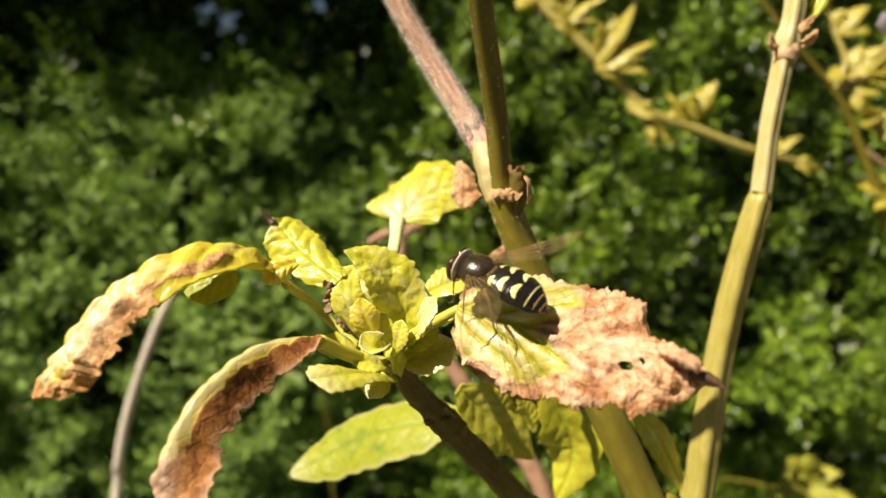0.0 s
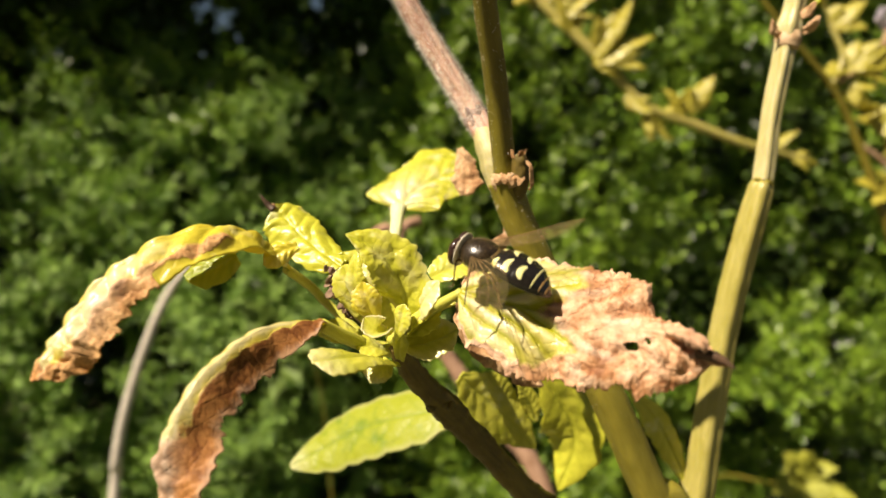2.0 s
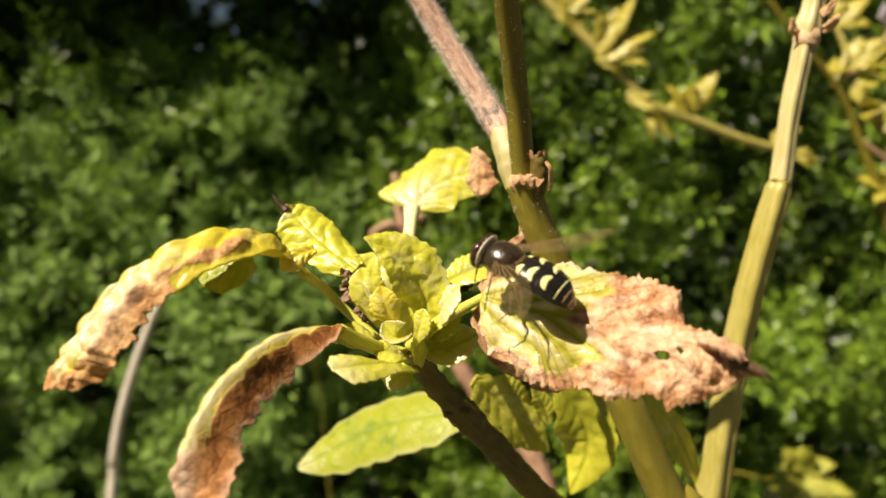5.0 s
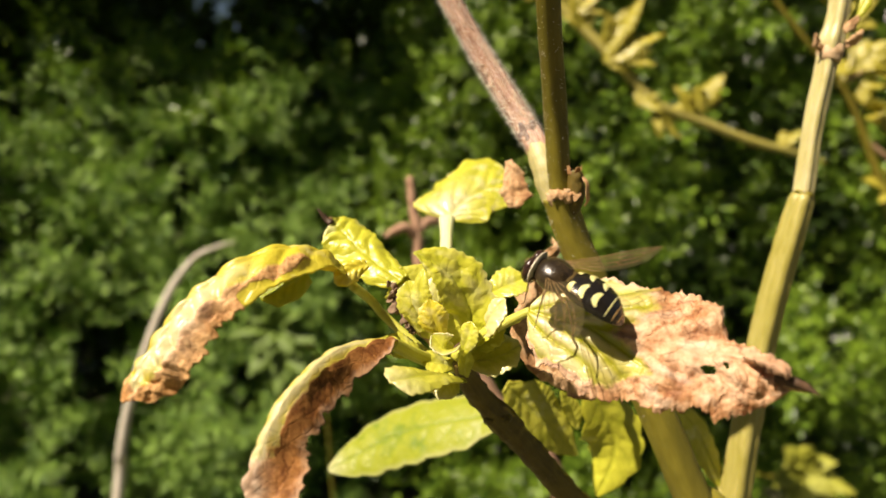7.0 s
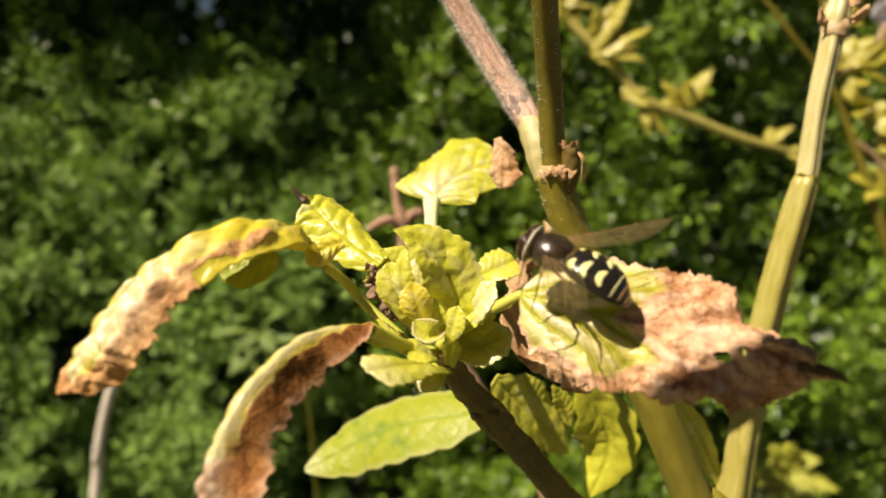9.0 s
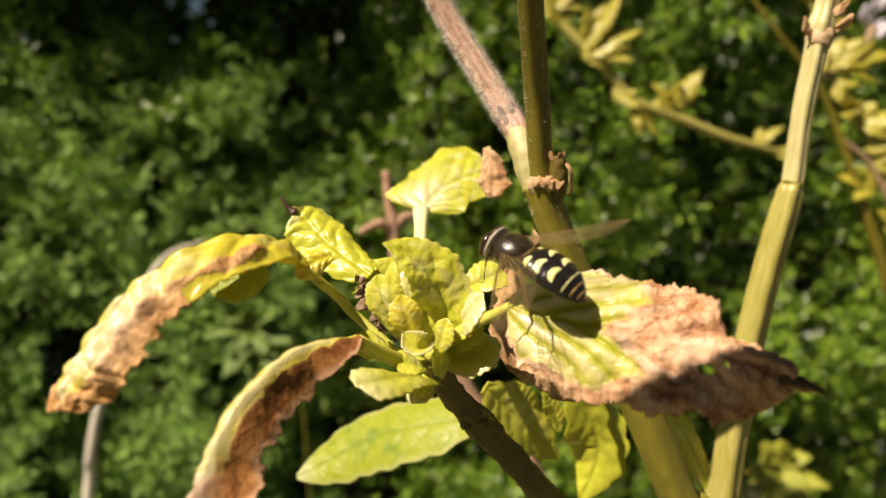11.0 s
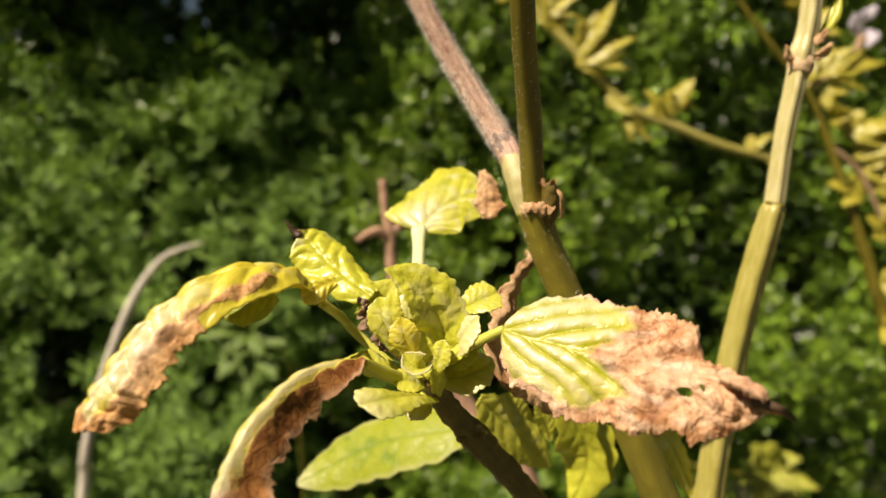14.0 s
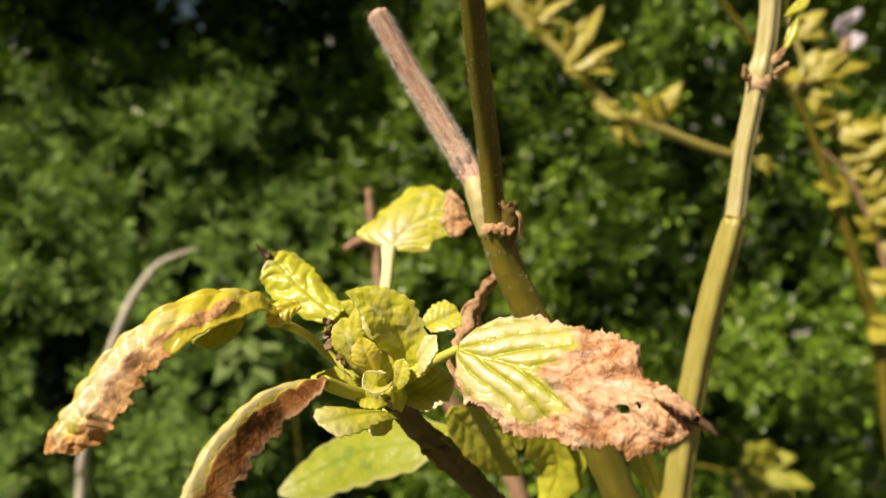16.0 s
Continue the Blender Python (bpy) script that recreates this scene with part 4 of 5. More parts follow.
    young([(-5.0, 59.0, -11.9), (-7.8, 54.0, -10.6), (-10.7, 51.2, -10.5)], [(0, 0.9), (0.3, 1.4), (0.7, 1.75), (0.9, 1.6), (0.98, 0.9), (1, 0.4)], (0.0, -0.75, 0.7), 26.0, LEAF_GREEN, "cupped pale green lower leaf", curl=0.9, ns=50, nv=41, bleach_glint=lambda s, v: max(0, s - 0.6) * 2)
    young([(-5.2, 59.0, -11.7), (-6.2, 58.0, -12.7), (-6.8, 57.5, -13.6)], round_end, (0.1, -0.8, 0.6), 26.6, LEAF_GREEN, curl=0.6, bleach_glint=lambda s, v: s)
    young([(-8.0, 61.5, -7.9), (-9.1, 61.0, -5.1), (-9.8, 61.5, -3.0)], [(0, 0.6), (0.5, 1.4), (0.85, 1.0), (1, 0.15)], (-0.1, -0.9, 0.3), 23.0, LEAF_GREEN, bleach_glint=painted_glint)
    young([(-8.6, 63.5, -10.5), (-10.8, 63, -9.6), (-13.2, 63, -9.3)], [(0, 0.8), (0.5, 1.6), (1, 0.3)], (0, -0.5, 0.85), 29.0, LEAF_GREEN, curl=0.5)
    young([(-8.8, 66.5, -6.2), (-9.6, 66.0, -3.8), (-10.8, 66, -1.9)], broad, (0.1, -0.9, 0.35), 30.0, LEAF_GREEN, curl=0.7)
    young([(-3.0, 61, -9.4), (-0.8, 59.6, -7.4), (0.8, 58.6, -6.4)], [(0, 0.6), (0.4, 0.8), (1, 0.1)], (-0.4, -0.5, 0.8), 27.7, LEAF_GREEN, curl=-0.6)
    young([(-6.0, 62.0, -9.5), (-6.2, 61.6, -7.0), (-6.0, 61.6, -4.6)], broad, (0.0, -0.9, 0.4), 30.7, LEAF_GREEN, curl=0.5)
    young([(-4.0, 61.6, -9.6), (-2.6, 61.0, -7.2), (-1.6, 61.0, -5.2)], broad, (0.0, -0.9, 0.4), 31.7, LEAF_GREEN, curl=0.5)
    young([(-5.6, 60.8, -11.2), (-7.0, 59.8, -10.6), (-8.6, 59.4, -10.2)], round_end, (0.0, -0.7, 0.7), 32.7, LEAF_GREEN, curl=0.6)
    # leaf with the dark dry tip
    add_leaf("young_leaf", LEAF_OLIVE, plant, "quilted yellow-green leaf with dried dark tip", points=[(-10.6, 65.0, -3.2), (-13.3, 66.6, -1.5), (-15.8, 68.0, 0.5), (-17.4, 69.0, 2.1), (-18.9, 69.6, 3.1)],
             width=[(0, 1.0), (0.2, 2.4), (0.5, 3.0), (0.8, 2.7), (0.91, 1.7), (0.95, 0.4), (1, 0.1)], up=(-0.1, -0.75, 0.65), curl=lambda s, side: 0.4 if side < 0 else 0.7, quilt=0.30, pairs=4, slant=0.7, wave=0.3, crumple=0.45, coarse=0.7,
             wither=lambda s, v: (s - 0.9) * 8, ns=70, nv=51, seed=31.0, serr=0.07, teeth=10)
    add_tube("dry_tip", CHAR, plant, [(-18.5, 69.4, 2.7), (-19.1, 69.5, 3.2), (-19.6, 69.3, 3.8), (-20.0, 69.2, 4.4)], [(0, 0.45), (0.5, 0.3), (1, 0.06)], n=14, sides=8, rough=0.25, freq=1.6, label="shrivelled dark leaf tip")
    # dry flower remains
    spent = [(-6.6, 62.2, -9.8), (-8.4, 62.6, -8.3), (-10.0, 63.2, -6.9), (-11.0, 63.6, -5.2), (-11.3, 63.8, -3.6)]
    add_tube("spent_stalk", HUSK, plant, spent, [(0, 0.42), (0.6, 0.34), (1, 0.2)], n=30, sides=10, rough=0.25, freq=1.3, label="grey-brown stalk of a spent flower")
    line, dry = spline(spent, 40), random.Random(19)
    for k in range(34):
        c = line[dry.randint(12, 39)] + Vector((dry.gauss(0, 0.35), dry.gauss(-0.2, 0.3), dry.gauss(0, 0.35)))
        d = Vector((dry.uniform(-1, 1), dry.uniform(-1, 0), dry.uniform(-.5, 1))).normalized()
        far = dry.uniform(0.7, 1.2)
        add_leaf("dry_husk", LEAF_HUSK, plant, points=[c - d * 0.3, c + d * 0.4 * far, c + d * 0.95 * far + Vector((0.15, 0, 0.2))], width=[(0, 0.25), (0.5, 0.55), (1, 0.12)], up=(0.3, -0.8, 0.5), curl=1.1,
                 wither=lambda s, v: 1, crumple=0.5, ns=10, nv=9, seed=40 + k, quilt=0.03, thick=0.08)
    # large green leaves lower down and behind
    add_leaf("lower_leaf", LEAF_FRESH, plant, "large smooth green leaf with pale tip", points=[(4.0, 88.0, -23.6), (-1.3, 91.0, -24.8), (-7.5, 94.0, -26.7), (-13.6, 97.0, -29.5), (-19.0, 98.6, -32.7), (-24.1, 99.5, -35.5)],
             width=[(0, 0.8), (0.25, 4.6), (0.5, 5.2), (0.75, 4.3), (0.92, 2.2), (1, 0.4)], up=(-0.05, -0.72, 0.68), curl=0.35, quilt=0.15, pairs=6, crumple=0.4, serr=0.07, teeth=8, ns=70, nv=41, seed=14.0, bleach_glint=lambda s, v: max((s - 0.86) * 5, (abs(v) - 0.8) * 2))
    for pts, w, sd, mat, lab in (
            ([(10.0, 86.0, -24.6), (7.8, 84.0, -20.8), (6.0, 83.0, -17.5)], 1.9, 15.0, LEAF_GREEN, "pointed lime-green leaf below the broad leaf"),
            ([(12.5, 86.0, -25.0), (11.5, 85.0, -22.0), (9.8, 84.0, -19.3)], 1.5, 15.5, LEAF_GREEN, "pointed lime-green leaf below the broad leaf"),
            ([(2.0, 80.0, -17.6), (5.0, 82.0, -20.8), (9.0, 84.0, -24.6), (12.5, 86.0, -28.6)], 4.0, 15.8, LEAF_GREEN, "yellow-green leaf behind the side shoot"),
            ([(13.0, 84.0, -18.4), (17.0, 86.0, -24.6), (17.7, 87.0, -29.2), (15.6, 88.0, -35.2)], 4.6, 16.0, LEAF_OLIVE, "smooth green leaf in the shade of the broad leaf"),
            ([(25.1, 86.0, -20.4), (29.2, 88.0, -25.2), (31.9, 89.0, -29.9), (34.4, 90.0, -35.2)], 2.2, 17.0, LEAF_GREEN, "narrow yellow-green leaf beside the stem")):
        add_leaf("lower_leaf", mat, plant, lab, points=pts, width=[(0, w * 0.2), (0.35, w), (0.7, w * 0.8), (0.9, w * 0.35), (1, 0.1)], up=(-0.2, -0.8, 0.55), curl=0.45, seed=sd, quilt=0.12, crumple=0.35, serr=0.12, teeth=7)
    return plant


# ---- other stems ----
def build_right_stem():
    base = at((34, 92, 0))
    base.z = 0
    thing = empty("tall_stem", base)
    tagged(thing, "tall pale yellow ridged plant stem with a swollen node", "plant stem")
    pts = [(49.6, 86, 60), (48.1, 86, 35.4), (46.7, 86, 27.7), (44.5, 86, 16.9), (43.2, 86, 7.3), (41.4, 86.3, 0.7), (39.1, 87, -9.5), (37.4, 88, -20.8), (35.7, 89, -35.6), (35, 90, -44.2), (32, 80, -130), (40, 20, -500), (34, -125, -985)]
    add_tube("upper_stem", STEM_IVORY, thing, pts[:5], [(0, 1.25), (0.42, 1.3), (0.49, 1.5), (0.54, 1.25), (0.8, 1.18), (1, 1.22)], n=80, sides=40, ridges=4, depth=0.13, rough=0.05, freq=0.5, label="pale ivory ridged stem above the node")
    add_tube("stem", STEM_YELLOW, thing, pts[4:], [(0, 1.30), (0.015, 1.52), (0.1, 1.66), (0.3, 1.72), (0.7, 2.1), (1, 3.2)], n=130, sides=40, ridges=4, depth=0.12, rough=0.05, freq=0.5)
    add_tube("node_ring", STEM_GREEN, thing, [(43.28, 86, 7.5), (43.15, 86, 7.2)], [(0, 1.3), (0.5, 1.42), (1, 1.38)], n=5, sides=24, ridges=5, depth=0.08, label="dark ring at the node")
    add_tube("node_ring", LEAF_DEAD_SOLID, thing, [(46.9, 86, 27.6), (46.4, 86, 25.3)], [(0, 1.4), (0.5, 1.7), (1, 1.4)], n=7, sides=24, rough=0.12, freq=1.1, label="brownish rough node")
    rng = random.Random(2)
    for side, zz in ((-1, 27.0), (1, 29.5), (1, 27.5)):
        c = Vector((46.6 + side * 1.5, 85.4, zz))
        add_leaf("dry_bract", LEAF_DEAD, thing, points=[c, c + Vector((side * 0.9, -0.5, 0.6)), c + Vector((side * 1.5, -0.8, 1.9))], width=[(0, 0.6), (0.5, 0.9), (1, 0.2)], up=(0, -1, 0.2), curl=0.9,
                 wither=lambda s, v: 1, crumple=0.5, ns=16, nv=13, seed=rng.random() * 30, quilt=0.05)
    for p, q, w in (((48.8, 86, 30), (53, 87, 39), 1.0), ((49, 86.5, 33), (50.5, 88, 43), 0.9), ((49.2, 86, 36), (56, 88, 42), 1.1)):
        m = [(a + b) / 2 + d for a, b, d in zip(p, q, (0.8, 0, -0.6))]
        add_leaf("young_leaf", LEAF_GREEN, thing, points=[p, m, q], width=[(0, 0.3), (0.5, w), (1, 0.1)], up=(-0.3, -0.8, 0.5), curl=0.7, ns=24, nv=15, seed=p[0] + q[2])


def far_leaf(thing, mat, root, tip, w, seed, sag=0.0, label=""):
    """A leaf of three leaflets, the middle one longest."""
    rng = random.Random(int(seed))
    root, tip = Vector(root), Vector(tip)
    for k, (turn, long, wide) in enumerate(((0, 0.86, 0.85), (rng.uniform(26, 44), 0.62, 0.62), (-rng.uniform(26, 44), 0.58, 0.62))):
        d = Matrix.Rotation(radians(turn), 3, "Y") @ ((tip - root) * long)
        end = root + d + Vector((0, rng.uniform(-4, 4), rng.uniform(-2, 1)))
        mid = (root + end) / 2 + Vector((0, 0, sag))
        b = w * wide
        add_leaf("leaf", mat, thing, label, points=[root, mid, end], width=[(0, b * 0.2), (0.35, b), (0.7, b * 0.75), (1, b * 0.06)], up=(-0.2 + rng.uniform(-0.3, 0.3), -0.6, 0.6 + rng.uniform(-0.3, 0.3)), curl=0.5, quilt=1.2, pairs=4, ns=20, nv=13,
                 crumple=1.2, seed=seed + 0.37 * k, thick=0.4, serr=0.2, teeth=7)


def build_far_shoots():
    base = at((430, 250, 0))
    base.z = 0
    thing = empty("arching_shoot", base)
    tagged(thing, "arching yellow-green shoot with tufts of yellow leaves", "plant shoot")
    pts = [(189, 325, 43), (176, 325, 46.6), (155, 325, 52), (128.7, 325, 62), (106.7, 325, 70.5), (86, 325, 91), (67.6, 327, 110), (47.6, 330, 131), (30, 332, 152), (10, 335, 200), (60, 340, 300), (250, 345, 330), (420, 345, 150), (450, 330, -200), (430, 250, -950)]
    add_tube("stem", STEM_YELLOW, thing, pts, [(0, 1.4), (0.15, 2.2), (0.3, 2.4), (1, 5)], n=140, sides=12, rough=0.12, freq=0.05)
    leaves = [((80, 323, 92), (112, 316, 108), 9, 3), ((82, 323, 96), (98, 316, 126), 7, 2), ((80, 323, 98), (90, 318, 122), 6, 0), ((78, 323, 92), (104, 316, 96), 7, 2), ((70, 325, 108), (56, 322, 130), 6, 2), ((62, 326, 116), (86, 320, 128), 6, 3),
              ((52, 328, 128), (70, 324, 142), 8, 2), ((48, 328, 132), (36, 324, 120), 7, 2), ((46, 328, 135), (52, 324, 156), 9, 2),
              ((126, 324, 66), (112, 320, 84), 6.5, 3), ((127, 324, 66), (140, 320, 87), 7, 3), ((126, 324, 68), (124, 320, 80), 6, 2), ((106, 325, 66), (122, 322, 52), 5, 0), ((104, 325, 68), (118, 322, 56), 5, 0),
              ((170, 325, 48), (184, 322, 58), 4.5, 2), ((180, 325, 44), (196, 322, 41), 4, 2), ((96, 325, 80), (108, 320, 64), 5, -2)]
    for k, (a, b, w, sag) in enumerate(leaves):
        far_leaf(thing, LEAF_FAR, a, b, w, 50 + k, sag)
    base = at((262, 335, 0))
    base.z = 0
    thing = empty("leafy_shoot", base)
    tagged(thing, "upright shoot with yellow leaves and a mauve flower tip", "plant shoot")
    pts = [(150, 322, 146), (159, 322, 131), (178, 322, 106), (203, 325, 78), (217, 327, 49), (232, 328, 10), (244, 330, -22), (256, 330, -70), (270, 300, -300), (262, 130, -950)]
    add_tube("stem", STEM_OLIVE_SHADE, thing, pts, [(0, 1.0), (0.3, 1.5), (0.7, 3.4), (1, 5)], n=80, sides=12, rough=0.15, freq=0.05)
    add_tube("branch", STEM_DEAD, thing, [(216, 327, 52), (232, 328, 40), (243, 329, 22), (252, 330, 4), (262, 330, -30)], [(0, 1.6), (1, 1.4)], n=30, sides=10, rough=0.1, freq=0.05)
    add_tube("branch", STEM_YELLOW, thing, [(200, 325, 80), (208, 327, 96), (204, 329, 112), (198, 330, 128)], [(0, 1.6), (1, 1.2)], n=24, sides=10)
    leaves = [((210, 329, 90), (236, 322, 104), 9, 3), ((212, 329, 88), (248, 322, 98), 8, 4), ((211, 329, 92), (196, 324, 84), 7, 2), ((224, 329, 62), (214, 322, 74), 8, 2), ((226, 329, 58), (252, 322, 66), 9, 3),
              ((232, 329, 46), (262, 322, 60), 11, 3), ((236, 329, 40), (258, 324, 40), 9, 2), ((240, 329, 30), (266, 322, 38), 11, 3), ((236, 329, 24), (210, 322, 34), 8, 3), ((246, 329, 16), (268, 322, 16), 10, 2),
              ((252, 329, 4), (232, 322, 16), 9, 2), ((255, 329, -4), (276, 322, 2), 10, 2), ((258, 329, -14), (246, 322, -30), 9, 0), ((204, 330, 112), (222, 324, 128), 8, 3), ((200, 330, 124), (186, 324, 138), 7, 2), ((214, 329, 84), (226, 324, 70), 7, 0),
              ((260, 329, -30), (282, 322, -22), 10, 3), ((248, 329, 44), (276, 322, 84), 12, 3), ((262, 329, -40), (240, 322, -52), 9, 0)]
    for k, (a, b, w, sag) in enumerate(leaves):
        far_leaf(thing, LEAF_FAR, a, b, w, 80 + k, sag)
    petal = plain("mauve_petal", (0.62, 0.52, 0.66), (0.80, 0.74, 0.80), 200, 0.6)
    stalk = add_tube("flower_stalk", STEM_DEAD, thing, [(206, 327, 84), (218, 328, 92), (228, 326, 102), (231, 325, 110)], [(0, 1.5), (1, 2.4)], n=12, sides=8)
    for k in range(7):
        a = k * 0.9
        r = (230 + 2.5 * math.cos(a), 324 + 2 * math.sin(a), 104 + k * 2.2)
        v, f, at_ = leaf_mesh([r, (r[0] + 3 * math.cos(a), r[1] - 2, r[2] + 4), (r[0] + 5 * math.cos(a), r[1] - 3, r[2] + 7)], [(0, 1), (0.6, 3.2), (1, 0.8)], (0, -1, 0.3), curl=0.6, ns=12, nv=9, quilt=0, crumple=0.6, seed=a, thick=0.3)
        mesh_object("petal", v, f, petal, stalk, "pale mauve petal")


def build_dry_bits():
    base = at((-10, 200, 0))
    base.z = 0
    thing = empty("dry_stalk", base)
    tagged(thing, "dead forked brown stalk behind the plant", "dry stalk")
    add_tube("stalk", TWIG, thing, [(-15.2, 193, 20), (-14.2, 193, 10), (-13, 193, 5), (-12.0, 193, -8), (-8, 193, -19), (2.7, 193, -36), (13, 193, -52), (36, 190, -95), (60, 180, -300), (-10, 0, -975)], [(0, 1.2), (0.3, 1.9), (1, 3.5)], n=80, sides=10, rough=0.2, freq=0.3)
    add_tube("fork", TWIG, thing, [(-12.9, 193, 1), (-16, 191, 4.4), (-19, 190, 3.6), (-22.4, 189, 1.6)], [(0, 1.6), (0.6, 1.5), (1, 0.8)], n=24, sides=9, rough=0.2, freq=0.3)
    add_tube("fork", TWIG, thing, [(-12.9, 193, 3), (-10, 194, 6), (-7, 196, 7)], [(0, 1.6), (1, 1.5)], n=14, sides=9, rough=0.2, freq=0.3)
    base = at((-262, 500, 0))
    base.z = 0
    thing = empty("grass_stalk", base)
    tagged(thing, "bent dry straw-coloured grass stalk", "grass stalk")
    add_tube("stalk", STRAW, thing, [(-160, 480, -2), (-172, 484, -5), (-193, 484, -16), (-215, 484, -50), (-237, 484, -111), (-248, 484, -163), (-256, 480, -260), (-262, 300, -960)], [(0, 0.4), (0.15, 1.1), (0.4, 3.4), (1, 4.5)], n=60, sides=8)


def build_sprig(shift, label, pale, green, seed):
    """A toothed weed before the hedge; shift: where its top stands, in millimetres."""
    off = Vector(shift)

    def put(p):
        return tuple(Vector(p) + off)

    base = at(put((-14, 340, 0)))
    base.z = 0
    thing = empty("leafy_weed", base)
    tagged(thing, label, "weed")
    weed = leaf_material("weed_leaf", pale, green, (0.6, 0.4, 0.2), (0.4, 0.2, 0.08), (0.13, 0.05, 0.02), gloss=0.6, bleached=0.1, coat=0.0)
    foot = PLANT.inverted() @ base * 1000
    add_tube("stem", STEM_GREEN, thing, [put((0, 0, 0)), put((1, 40, -24)), put((-4, 240, -134)), tuple(foot)], [(0, 0.4), (1, 2)], n=40, sides=8)
    for k, (a, b, w) in enumerate((((0, -2, -2), (-30, -20, 20), 11), ((0, -2, -4), (24, -20, 8), 11), ((0, -2, -8), (-40, -20, -12), 12), ((1, -2, -12), (38, -20, -18), 12), ((0, -2, -6), (-4, -24, 22), 9),
                                   ((1, -2, -22), (-24, -22, -46), 12), ((1, -2, -26), (30, -22, -46), 12), ((0, -2, -34), (2, -22, -64), 10), ((0, -2, -14), (-6, -24, -30), 11), ((0, -2, -10), (18, -24, -28), 10))):
        far_leaf(thing, weed, put(a), put(b), w, seed + k, 4)


# ---- the fly ----
def ellipsoid(c, r, nu=20, nv=14, shape=None):
    verts, faces = [], []
    for i in range(nv + 1):
        th = math.pi * i / nv
        for j in range(nu):
            ph = 2 * math.pi * j / nu
            v = Vector((math.cos(th), math.sin(th) * math.cos(ph), math.sin(th) * math.sin(ph)))
            k = shape(v) if shape else 1.0
            verts.append(Vector(c) + Vector((v.x * r[0], v.y * r[1] * k, v.z * r[2] * k)))
    for i in range(nv):
        for j in range(nu):
            j2 = (j + 1) % nu
            faces.append((i * nu + j, (i + 1) * nu + j, (i + 1) * nu + j2, i * nu + j2))
    return verts, faces


def abdomen_point(u, th, proud=0.0):
    """u from waist 0 to tip 1; th 0 on the back, positive to the left."""
    x = -1.15 - 5.4 * (u if u < 0.66 else 0.66 + (u - 0.66) * 0.72)
    wide = 1.75 * (max(1e-4, 1 - abs((u - 0.40) / 0.62) ** 1.9)) ** 0.72 if u > 0.4 else 1.75 * (max(1e-4, 1 - abs((0.40 - u) / 0.46) ** 2.6)) ** 0.5
    high = wide * 0.55
    seg = 1 - 0.035 * math.exp(-(((u * 5 + 0.12) % 1.0) / 0.10) ** 2)
    y = math.sin(th) * (wide + proud) * seg
    z = math.cos(th) * (high + proud) * seg * (1.0 if math.cos(th) > 0 else 0.55)
    return Vector((x, y, 1.85 - 1.55 * u * u + z + 0.25 * u))


